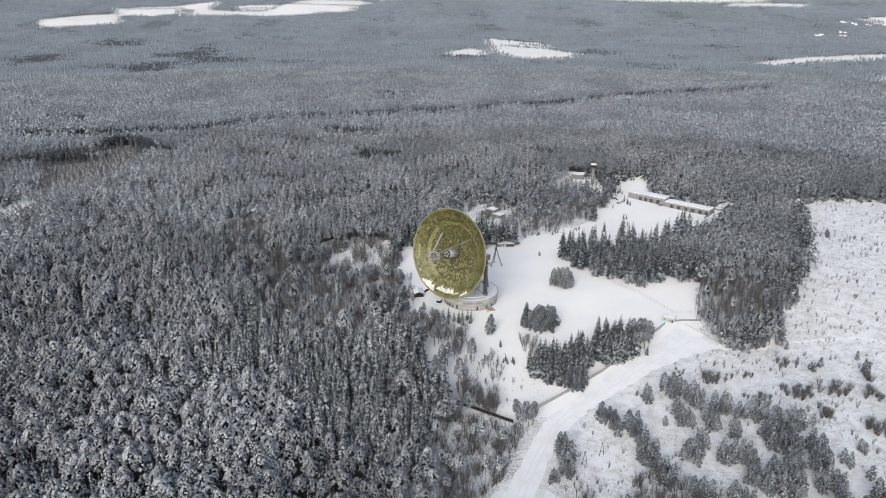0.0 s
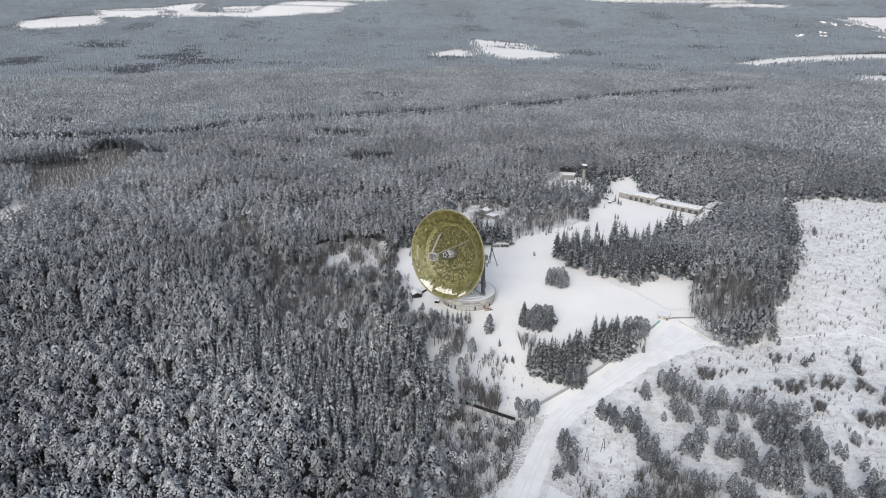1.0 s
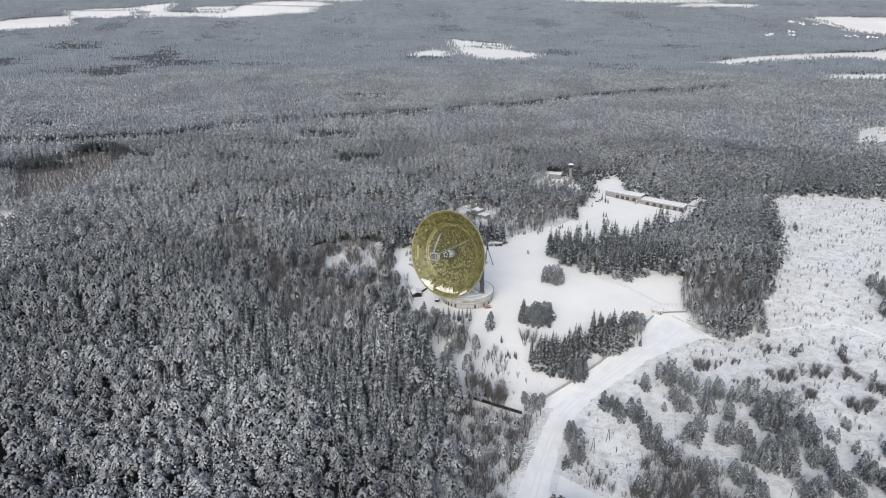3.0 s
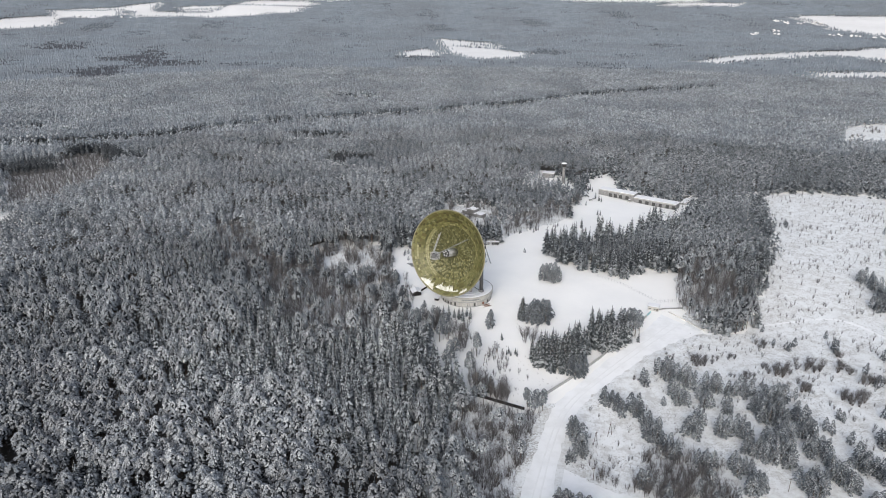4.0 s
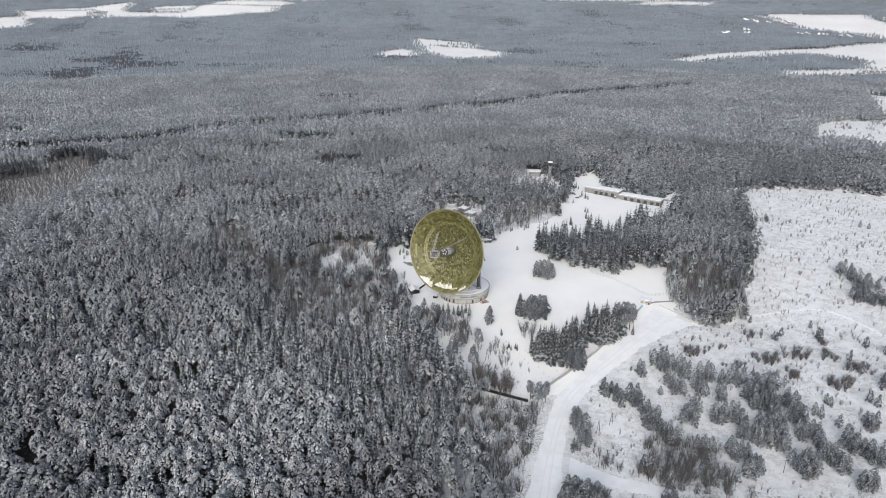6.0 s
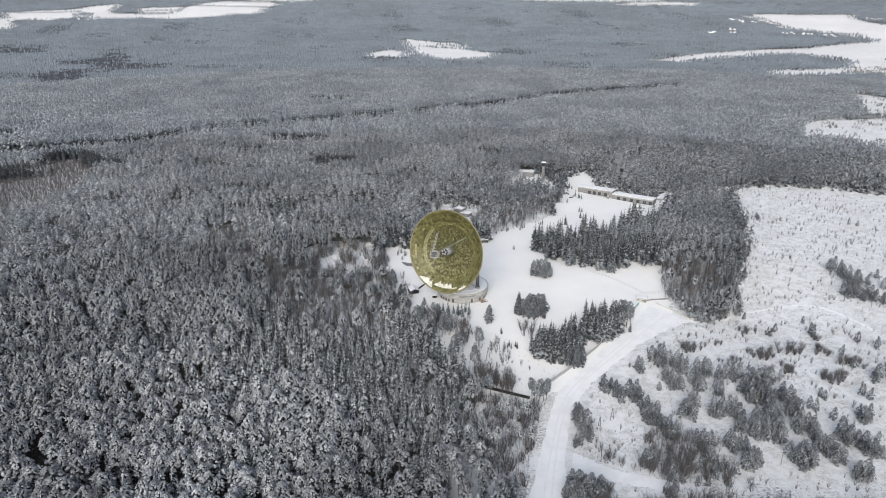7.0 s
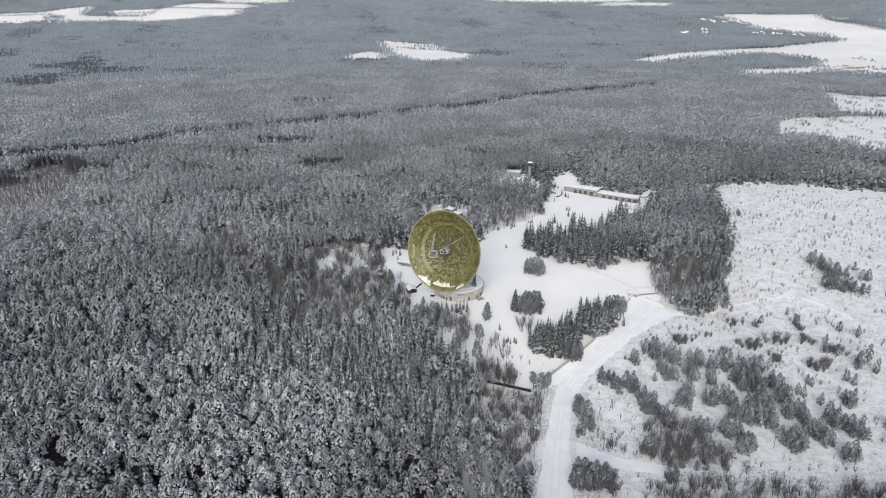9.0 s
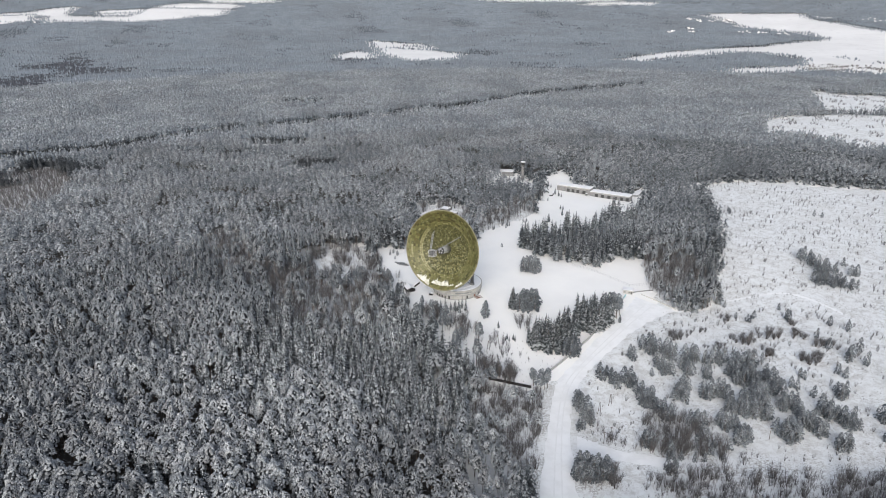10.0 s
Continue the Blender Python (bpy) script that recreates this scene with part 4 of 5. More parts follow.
def stand_out(models, stands, seed, gap, grow=1.0, more=1.0, spread=1.0, most=300):
    rng = np.random.default_rng(seed)
    rows, placed = [], []
    for cx, cy, rx, ry, n, h0, h1 in stands:
        h0, h1 = h0 * grow, h1 * grow
        rx, ry = rx * spread, ry * spread
        for _ in range(round(n * more) if n > 3 else n):
            for _try in range(25):
                a, q = rng.uniform(0, 6.283), math.sqrt(rng.uniform(0, 1))
                x, y = cx + rx * q * math.cos(a), cy + ry * q * math.sin(a)
                if near_line(ROAD_LINE, x, y, 9) or near_line(SIDE_ROAD, x, y, 8):
                    continue
                if all((x - u) ** 2 + (y - w) ** 2 > gap * gap for u, w in placed):
                    break
            placed.append((x, y))
            h, k = rng.uniform(h0, h1), int(rng.integers(0, len(models)))
            w = h * rng.uniform(0.85, 1.2)
            m = pose(x, y, ground_at(x, y) - 0.1, rng.normal(0, 2), rng.normal(0, 2), rng.uniform(0, 360)) @ Matrix.Diagonal((w, w, h, 1))
            rows.append((k, m))
    rows.sort(key=lambda row: row[1].translation.length)
    first = {}
    for k, m in rows[:most]:
        if k in first:
            copy_thing(models[k], m)
        first.setdefault(k, m)
    if rows[most:]:
        V, F, I, count = [], [], [], 0
        for k, m in rows[most:]:
            for slot, ob in enumerate(models[k].children):
                v = np.array([q.co for q in ob.data.vertices]) @ np.array(m.to_3x3()).T + np.array(m.translation)
                f = np.array([q.vertices for q in ob.data.polygons])
                V.append(v), F.append(f + count), I.append(np.full(len(f), slot))
                count += len(v)
        name = models[0].name.split(".")[0] + "_stand"
        ob = new(name, raw_mesh(name, np.concatenate(V), np.concatenate(F), [o.data.materials[0] for o in models[0].children], np.concatenate(I)))
        tagged(ob, models[0]["label"] + ", many together", "trees", kind="stuff")
    for k, t in enumerate(models):
        if k in first:
            t.matrix_world = first[k]
        else:
            for o in list(t.children_recursive) + [t]:
                bpy.data.objects.remove(o)


M["needle_tree"] = needles("snowy_needles_open", (0.011, 0.017, 0.024), (0.036, 0.047, 0.060), 0.56, (0.026, 0.031, 0.038), grain=1.8, bare=0.03)
TRUNK = trunk_shape(0.013, 0.93, 6)
stand_out(tree_models("spruce", [crown_shape(300 + k, 17, 11, 0.20, 0.07, 0.5, 0.72, 0.28, True) for k in range(5)], M["needle_spruce"], TRUNK, M["bark"],
                      "dark green spruce with light snow on its boughs", "spruces in the clearing"), SPRUCE_STANDS, 41, 2.4)
stand_out(tree_models("pine", [puff_crown(320 + k, 60, 0.17, 0.45, 0.050, 5, 2.0) for k in range(4)], M["needle_tree"], TRUNK, M["bark"],
                      "tall pine with bare trunk and snow-dusted crown", "pines in the clearing"), PINE_STANDS, 42, 3.0)
YOUNG_PINES = [puff_crown(340 + k, 84, 0.27, 0.05, 0.060, 4, 1.15 + 0.2 * (k % 3), 0.7) for k in range(6)]
stand_out(tree_models("young_pine", YOUNG_PINES, M["needle_tree"], TRUNK, M["bark"], "bushy young pine dusted with snow", "young pines on the field"), YOUNG_PINE_STANDS, 43, 2.8, 1.12, 1.3, 1.2, most=90)
stand_out(tree_models("young_pine", YOUNG_PINES, M["needle_tree"], TRUNK, M["bark"], "bushy young pine in a scattered group on the snowy field", "young pines on the field"),
          SCATTERED_PINES + SCATTERED_PINES_B + SCATTERED_PINES_C, 46, 3.0, 1.12, 1.15)
stand_out(tree_models("birch", [bare_shape(360 + k, 120, spread=0.30, stems=3, r=0.008, thick=0.0065) for k in range(4)], M["twig"], trunk_shape(0.007, 0.8, 6), M["bark"],
                      "leafless birch with fine grey-brown twigs", "bare trees"), BIRCH_STANDS, 44, 1.2)
stand_out(tree_models("willow_shrub", [bare_shape(380 + k, 130, spread=0.50, stems=26, r=0.010, thick=0.010) for k in range(4)], M["twig"],
                      trunk_shape(0.03, 0.3, 5), M["bark"], "leafless brown willow shrub standing in snow", "shrubs on the field"), SHRUB_STANDS, 45, 1.8)

# dry weeds and saplings over the fields
LOWER_YARD = [(9, 344), (42, 330), (58, 344), (76, 360), (60, 372), (40, 400), (10, 430), (-20, 440), (-28, 425), (-10, 380)]
BANK = [(40, 240), (62, 290), (86, 326), (108, 348), (158, 386), (190, 397), (215, 398), (240, 405)]
x, y, rng = scatter(2.6, 0, 900, 12)
ok = any_of([CLEARING_EAST], x, y, 3) & ~inside(CLEARING_YARD, x, y) & (rng.uniform(0, 1, x.shape) < 0.14 + 0.34 * np.clip(wobble(x, y, 45, 51), 0, 1) + 0.6 * near_line(BANK, x, y, 4))
ok |= inside(LOWER_YARD, x, y) & (rng.uniform(0, 1, x.shape) < 0.22)
for line in ([(10, 200), (29, 245), (52, 303), (68, 332), (98, 358), (148, 399), (178, 420)], [(48, 264), (62, 252), (81, 241), (128, 220), (188, 199)]):
    ok &= ~near_line(line, x, y, 12 if line[0][0] == 10 else 6)
x, y = x[ok], y[ok]
forest("dry_weeds", [joined((bare_shape(400 + k, 3, spread=0.7, stems=3, r=0.07, thick=0.09), 0)) for k in range(4)], x, y,
       rng.uniform(0.3, 1.1, x.shape), np.ones(x.shape), [M["dry_grass"]], "dry weeds and saplings sticking out of the snow", "weeds", 13)

# bushes over the far meadows
x, y, rng = scatter(7.0, 700, 1800, 16)
ok = any_of([CLEARING_MEADOW, CLEARING_SLOPE], x, y, 4) & (wobble(x, y, 70, 61) + rng.normal(0, 0.35, x.shape) > 0.6)
x, y = x[ok], y[ok]
forest("meadow_bushes", [joined((bare_shape(420 + k, 8, spread=0.6, stems=6, r=0.045, thick=0.05), 0)) for k in range(4)], x, y,
       rng.uniform(2, 5.5, x.shape), np.ones(x.shape), [M["twig"]], "brown bushes scattered over the snowy meadows", "bushes", 17)

MEADOW_THICKET = [(718, 1037), (756, 1061), (789, 1042), (767, 984), (719, 923), (651, 930)]
x, y, rng = scatter(3.6, 700, 1250, 22)
ok = any_of([MEADOW_THICKET, THICKET_FAR], x, y, 6)
for line in RIDES[2:4]:
    ok |= near_line(before(line, 16), x, y, 24) & ~near_line(line, x, y, 8)
x, y = x[ok], y[ok]
tall = np.where(x < 0, 0.85, 1.0)
forest("scrub", [joined((bare_shape(450 + k, 9, spread=0.5, stems=5, r=0.025, thick=0.03), 0)) for k in range(4)], x, y,
       tall * rng.uniform(4, 8.5, x.shape), np.ones(x.shape), [M["twig"]], "dark brown leafless scrub at the forest clearings", "scrub", 23)
MEADOW_BELT = [(860, 1124), (920, 1131), (952, 1123), (1010, 1090), (1066, 1036)]
x, y, rng = scatter(4.5, 900, 1600, 24)
ok = near_line(MEADOW_BELT, x, y, 7)
x, y = x[ok], y[ok]
forest("spruce_belt", EDGE_FAR, x, y, rng.uniform(8, 14, x.shape), np.ones(x.shape), [M["needle_firs"]], "narrow belt of spruces between two meadows", "forest", 25)

# reeds on the marshy shore
x, y, rng = scatter(9.0, 1500, 2500, 20)
ok = any_of([SHORE], x, y, 10) & (x > 1350) & (wobble(x * 0.35, y, 42, 63) + rng.normal(0, 0.3, x.shape) > 0.15)
x, y = x[ok], y[ok]
forest("reed_bed", [joined((bare_shape(430 + k, 8, spread=1.2, stems=5, r=0.3, thick=0.3), 0)) for k in range(3)], x, y,
       rng.uniform(1.2, 3.5, x.shape), np.ones(x.shape), [M["dry_grass"]], "brown reeds in strips on the marshy lake shore", "reeds", 21)

# single small bushes over the east field
x, y, rng = scatter(4.4, 0, 900, 18)
crowd = wobble(x, y, 22, 72) + 0.6 * wobble(x, y, 90, 71) + rng.normal(0, 0.45, x.shape)
ok = any_of([CLEARING_EAST], x, y, 2) & ~inside(CLEARING_YARD, x, y) & (crowd > 0.35)
for line in ([(10, 200), (29, 245), (52, 303), (68, 332), (98, 358), (148, 399), (178, 420)], [(48, 264), (62, 252), (81, 241), (128, 220), (188, 199)]):
    ok &= ~near_line(line, x, y, 13 if line[0][0] == 10 else 8)
x, y = x[ok], y[ok]
forest("field_bushes", [joined((bare_shape(440 + k, 16, spread=0.36, stems=9, r=0.018, thick=0.020), 0)) for k in range(5)], x, y,
       0.8 + 4.0 * rng.uniform(0, 1, x.shape) ** 1.9, np.ones(x.shape), [M["twig"]], "small bare bushes dotted over the snowy field", "bushes", 19)


# ---------------------------------------------------------------- radio telescope
M["concrete"] = plain("weathered_concrete", (0.34, 0.345, 0.345), 0.9, wear=0.3, scale=0.4, snow=0.4)
M["pale_wall"] = plain("pale_plaster", (0.44, 0.435, 0.41), 0.85, wear=0.28, scale=0.35, snow=0.3)
M["roof_snow"] = plain("roof_snow", (0.80, 0.81, 0.83), 0.7, wear=0.07, scale=0.3)
M["steel"] = plain("grey_painted_steel", (0.24, 0.245, 0.25), 0.5, 0.3, wear=0.3, scale=0.8, snow=0.45)
M["column_steel"] = plain("weathered_column_paint", (0.13, 0.133, 0.137), 0.6, 0.2, wear=0.3, scale=0.5, snow=0.2)
M["dark_steel"] = plain("dark_steel", (0.07, 0.07, 0.07), 0.6, 0.3, wear=0.3, scale=0.8, snow=0.3)
M["bright_steel"] = plain("galvanised_steel", (0.46, 0.47, 0.48), 0.45, 0.4, wear=0.25, scale=1.2, snow=0.35)
M["glass"] = plain("dark_window_glass", (0.09, 0.095, 0.10), 0.15, wear=0.3, scale=0.5)
M["pale_glass"] = plain("dull_window_glass", (0.24, 0.255, 0.27), 0.2, wear=0.3, scale=0.6)
M["dark_wood"] = plain("tarred_boards", (0.022, 0.02, 0.02), 0.85, wear=0.4, scale=0.8, snow=0.2)
M["brick"] = plain("grey_brick", (0.235, 0.235, 0.235), 0.9, wear=0.3, scale=0.5, snow=0.2)
M["rust"] = plain("rust_red_paint", (0.22, 0.10, 0.07), 0.8, wear=0.35, scale=0.8)
M["teal"] = plain("turquoise_paint", (0.22, 0.45, 0.50), 0.6, wear=0.2, scale=0.8)
M["beige"] = plain("beige_boards", (0.50, 0.49, 0.455), 0.85, wear=0.2, scale=0.6, snow=0.3)

s = Shader("olive_reflector", 0.42, 0.0)
a = s.mix(s.ramp(s.island(), 0.05, 0.95), (0.076, 0.073, 0.024), (0.150, 0.145, 0.057))
a = s.mix(s.ramp(s.noise(0.16, 4), 0.45, 0.7, 0, 0.4), a, (0.085, 0.08, 0.026))
a = s.mix(s.ramp(s.noise(0.06, 2), 0.42, 0.6, 0, 0.35), a, (0.21, 0.205, 0.10))
M["olive"] = s.colour(s.mix(s.ramp(s.noise(1.6, 4, 0.7), 0.60, 0.72, 0, 0.5), a, (0.32, 0.31, 0.18))).m
s = Shader("worn_olive_reflector", 0.45, 0.0)
a = s.mix(s.ramp(s.island(), 0.05, 0.95), (0.052, 0.052, 0.019), (0.105, 0.104, 0.042))
speck = s.math("MULTIPLY", s.ramp(s.noise(1.6, 4, 0.8), 0.53, 0.62), s.ramp(s.island(), 0.25, 0.9))
M["olive_dark"] = s.colour(s.mix(speck, a, (0.36, 0.36, 0.27))).m
s = Shader("pale_olive_reflector", 0.42, 0.0)
a = s.mix(s.ramp(s.island(), 0.05, 0.95), (0.18, 0.172, 0.075), (0.27, 0.26, 0.14))
M["olive_pale"] = s.colour(s.mix(s.ramp(s.noise(0.9, 4, 0.75), 0.52, 0.62, 0, 0.7), a, (0.11, 0.10, 0.04))).m
s = Shader("brown_olive_reflector", 0.5, 0.0)
M["olive_brown"] = s.colour(s.mix(s.ramp(s.island(), 0.05, 0.95), (0.060, 0.052, 0.020), (0.105, 0.092, 0.034))).m
M["olive_back"] = plain("olive_back_paint", (0.12, 0.115, 0.045), 0.7, wear=0.3, scale=0.4)
M["rim"] = plain("pale_rim", (0.25, 0.235, 0.15), 0.7, wear=0.25, scale=0.7)

BASE = (20.8, 474.0)
telescope = thing("radio_telescope", pose(BASE[0], BASE[1], ground_at(*BASE) - 0.3, 0, 0, 231.34),
                  "giant olive-yellow dish antenna on a round concrete building", "radio telescope")


def ring_wall(bm, r0, r1, z0, z1, n=64, a0=0.0, a1=360.0):
    """A closed wall along a circle or an arc of it."""
    full = a1 - a0 >= 359.9
    k = n if full else n + 1
    ring = []
    for i in range(k):
        a = radians(a0 + (a1 - a0) * i / n)
        ring.append([bm.verts.new((r * math.cos(a), r * math.sin(a), z)) for r, z in ((r0, z0), (r1, z0), (r1, z1), (r0, z1))])
    for i in range(n):
        p, q = ring[i], ring[(i + 1) % k]
        for j in range(4):
            bm.faces.new((p[j], q[j], q[(j + 1) % 4], p[(j + 1) % 4]))
    if not full:
        bm.faces.new(ring[0][::-1])
        bm.faces.new(ring[-1])
    return bm


building = part("base_building", ring_wall(bmesh.new(), 19.6, 20.2, -1.5, 4.3, 96), M["pale_wall"], telescope, "round pale two-storey base building")
part("sill_band", ring_wall(bmesh.new(), 20.2, 21.3, 3.9, 4.6, 96), M["concrete"], building)
part("upper_wall", ring_wall(bmesh.new(), 20.6, 21.1, 4.6, 5.3, 96), M["pale_wall"], building)
part("cornice", ring_wall(bmesh.new(), 19.6, 21.6, 6.9, 8.0, 96), M["pale_wall"], building)
part("upper_panels", ring_wall(bmesh.new(), 20.5, 20.9, 5.3, 6.9, 80, 63.5, 382.5 - 1.0), M["pale_wall"], building, "plain pale panels without windows")
for k in range(6):
    a = 22.5 + 6.8 * k
    pane = part("window_pane", ring_wall(bmesh.new(), 20.55, 20.7, 5.3, 6.9, 2, a + 0.35, a + 6.45), M["pale_glass"], building, "greyish window band")
    for c in (2.0, 4.2):
        part("mullion", ring_wall(bmesh.new(), 20.7, 20.82, 5.3, 6.9, 1, a + 0.35 + c - 0.15, a + 0.35 + c + 0.15), M["pale_wall"], pane)
    part("window_post", ring_wall(bmesh.new(), 20.5, 21.0, 5.3, 6.9, 1, a - 0.35, a + 0.35), M["pale_wall"], building)
for k in range(40):
    part("pilaster", ring_wall(bmesh.new(), 20.2, 20.38, 0.3, 3.9, 1, 9 * k + 4.2, 9 * k + 4.9), M["concrete"], building)
for a, wide, tall, mat, label in ((-28, 1.5, 2.6, "dark_wood", "dark doorway"), (-19, 1.5, 2.6, "dark_wood", "dark doorway"), (-11, 1.6, 2.8, "dark_wood", "dark doorway"), (-3, 1.5, 2.6, "dark_wood", "dark doorway"),
                                  (8, 2.2, 3.2, "dark_steel", "dark double door"), (52, 1.9, 2.9, "dark_steel", "dark steel door"), (74, 2.6, 2.4, "rust", "rusty red gate"), (90, 1.5, 2.4, "dark_wood", "dark doorway")):
    part("door", ring_wall(bmesh.new(), 20.15, 20.33, 0.1, tall, 2, a - wide, a + wide), M[mat], building, label)
part("plinth", ring_wall(bmesh.new(), 20.2, 20.5, -1.5, 0.3, 96), M["concrete"], building, "stained concrete plinth")
bm = bmesh.new()
bmesh.ops.create_cone(bm, cap_ends=True, segments=96, radius1=20.9, radius2=19.9, depth=0.5, matrix=Matrix.Translation((0, 0, 8.2)))
part("snowy_roof", bm, M["roof_snow"], building, "flat roof under smooth snow")
bm = ring_wall(bmesh.new(), 11.0, 15.8, 8.3, 8.8, 64)
part("track_ring", bm, M["roof_snow"], telescope, "circular track under snow")

# turning mount
for side in (-1, 1):
    col = part("column", tube(bmesh.new(), (1.5, 15 * side, 8.8), (1.5, 15 * side, 38), 1.45, n=20), M["column_steel"], telescope, "thick grey steel column", True)
    part("column_foot", tube(bmesh.new(), (1.5, 15 * side, 8.6), (1.5, 15 * side, 10.0), 2.1, n=20), M["steel"], col)
    part("bearing_box", boxes((-1.8, 15 * side - 1.7, 36.5, 3.6, 15 * side + 1.7, 40.5)), M["steel"], col)
    part("platform", boxes((-2.5, 15 * side - 2.2, 33.2, 4.0, 15 * side + 2.6, 33.5)), M["bright_steel"], col)
    part("railing", tubes(0.08, *[((x, 15 * side + 2.4 * side, 33.5), (x, 15 * side + 2.4 * side, 34.7)) for x in (-2, -1, 0, 1, 2, 3, 4)],
                          ((-2.4, 15 * side + 2.4 * side, 34.7), (4.0, 15 * side + 2.4 * side, 34.7))), M["bright_steel"], col)
    part("brace", tubes(0.55, ((-11, 9 * side, 8.8), (1.0, 14 * side, 36))), M["steel"], telescope, "slanting steel brace")
    for z in (9, 18, 27):
        part("lattice", tubes(0.22, ((1.5, 15 * side, z), (-8.2 + z * 0.28, 10.5 * side, z + 4)), ((1.5, 15 * side, z + 9), (-8.2 + z * 0.28, 10.5 * side, z + 4))), M["dark_steel"], telescope)
for z0, z1 in ((9, 18), (18, 27), (27, 36)):
    part("cross_lattice", tubes(0.25, ((1.5, -14, z0), (1.5, 14, z1)), ((1.5, 14, z0), (1.5, -14, z1)), ((1.5, -14, z1), (1.5, 14, z1))), M["dark_steel"], telescope)
part("cabin", boxes((-6, -5, 9.2, 6, 5, 14.5)), M["pale_wall"], telescope, "pale machine cabin between the columns")
part("white_pillar", boxes((6.2, 8.2, 8.5, 7.6, 9.6, 17.0)), M["pale_wall"], telescope)
part("elevation_axle", tube(bmesh.new(), (1.5, -15, 39), (1.5, 15, 39), 1.1, n=14), M["steel"], telescope, "", True)
part("counterweight", boxes((-9, -5, 33, -4, 5, 42)), M["dark_steel"], telescope)

# dish: the axis leans 11.9 degrees up from the level
R0, FOCUS = 32.1, 24.0
DEEP = R0 * R0 / (4 * FOCUS)
TIP = pose(27.5, 0, 45.8, 0, -11.9, 0)          # local x along the axis, z up across the dish


def dish_point(r, phi, proud=0.0):
    s = r * r / (4 * FOCUS) - DEEP
    slope = r / (2 * FOCUS)
    k = 1 / math.hypot(1, slope)
    return TIP @ Vector((s + proud * k, (r - proud * slope * k) * math.sin(phi), (r - proud * slope * k) * math.cos(phi)))


rng = np.random.default_rng(7)
edges = [2.2, 4.6, 6.6, 8.4, 10.1, 11.7, 13.2, 14.7, 16.2, 17.7, 19.2, 20.6, 22.0, 23.2, 24.6, 26.2, 27.8, 29.3, 30.7, 32.1]
bm = bmesh.new()
for i, (ra, rb) in enumerate(zip(edges, edges[1:])):
    n = int(8 * round(6.283 * rb / (2.6 if rb > 24 else 1.7 if rb > 20 else 1.1) / 8)) + (8 if rb > 20 else 0)
    shift = rng.uniform(0, 1)
    for k in range(n):
        if rng.uniform() < 0.006:
            continue
        g, up = 0.08, rng.uniform(-0.03, 0.06) + (0.10 if i in (12, 13) else 0)
        pa, pb = 6.2832 * (k + shift) / n, 6.2832 * (k + 1 + shift) / n
        da, db = g / ra, g / rb
        f = bm.faces.new([bm.verts.new(dish_point(*q)) for q in ((ra + g, pa + da, up), (rb - g, pa + db, up), (rb - g, pb - db, up), (ra + g, pb - da, up))])
        zone = 0 if rb > 23.3 else 2 if rb > 20.7 else 1
        if zone == 0 and rng.uniform() < (0.12, 0.30, 0.10, 0.08, 0.25, 0.06)[i % 6] + 0.25 * max(0.0, math.sin(k * 0.21 + i * 1.7)):
            zone = 1
        if zone == 1 and rb < 20.7 and i in (3, 6, 8) and rng.uniform() < 0.2:
            zone = 2
        a = pa % 6.2832
        if zone == 1 and 6 < rb < 20.7 and math.cos(a - 2.8) + rng.normal(0, 0.35) > 0.2 and rng.uniform() < (0.55 if i in (4, 7, 9) else 0.10):
            zone = 2
        if rb > 23.3 and math.sin(2.3 * a + i * 1.9) + 0.8 * math.cos(a) + rng.normal(0, 0.5) > 1.15:
            zone = 3
        if rb > 23.3 and 3.5 < a < 5.2 and math.sin(5 * a + i * 2.2) + rng.normal(0, 0.4) > 0.9:
            zone = 2
        if 20.7 < rb <= 23.3 and not 3.6 < a < 5.4 and rng.uniform() < 0.55:
            zone = 0
        f.material_index = zone
reflector = part("reflector", bm, [M["olive"], M["olive_dark"], M["olive_pale"], M["olive_brown"]], telescope, "olive-yellow reflector of many worn panels")
bm = bmesh.new()
rows = [[bm.verts.new(dish_point(r, 6.2832 * k / 96, -0.45)) for k in range(96)] for r in (1.0, 6, 11, 16, 20, 24, 28, 31, 32.3)]
for p, q in zip(rows, rows[1:]):
    for k in range(96):
        bm.faces.new((p[k], p[(k + 1) % 96], q[(k + 1) % 96], q[k]))
part("back_shell", bm, M["olive_back"], reflector, "olive-brown back of the reflector", True)
bm = bmesh.new()
rows = [[bm.verts.new(dish_point(r, 6.2832 * k / 128, d)) for k in range(128)] for r, d in ((32.05, -0.7), (32.6, -0.5), (32.55, 0.15), (32.05, 0.12))]
for j in range(4):
    p, q = rows[j], rows[(j + 1) % 4]
    for k in range(128):
        bm.faces.new((p[k], p[(k + 1) % 128], q[(k + 1) % 128], q[k]))
part("rim", bm, M["rim"], reflector, "pale rim of the reflector")
for k in range(24):
    phi = 6.2832 * (k + 0.5) / 24
    bm = bmesh.new()
    hub = TIP @ Vector((-DEEP - 7.0, 5.0 * math.sin(phi), 5.0 * math.cos(phi)))
    tube(bm, dish_point(31, phi, -0.5), dish_point(19, phi, -4.6), 0.16, n=5)
    tube(bm, dish_point(19, phi, -4.6), hub, 0.2, n=5)
    for r, d in ((10, -5.4), (15, -5.2), (19, -4.6), (25, -2.6)):
        tube(bm, dish_point(r, phi, -0.5), dish_point(r, phi, d), 0.11, n=4)
    for ra, rb, d in ((10, 15, -5.2), (15, 19, -4.6), (19, 25, -2.6)):
        tube(bm, dish_point(ra, phi, -0.5), dish_point(rb, phi, d), 0.11, n=4)
    part("back_rib", bm, M["steel"], reflector)
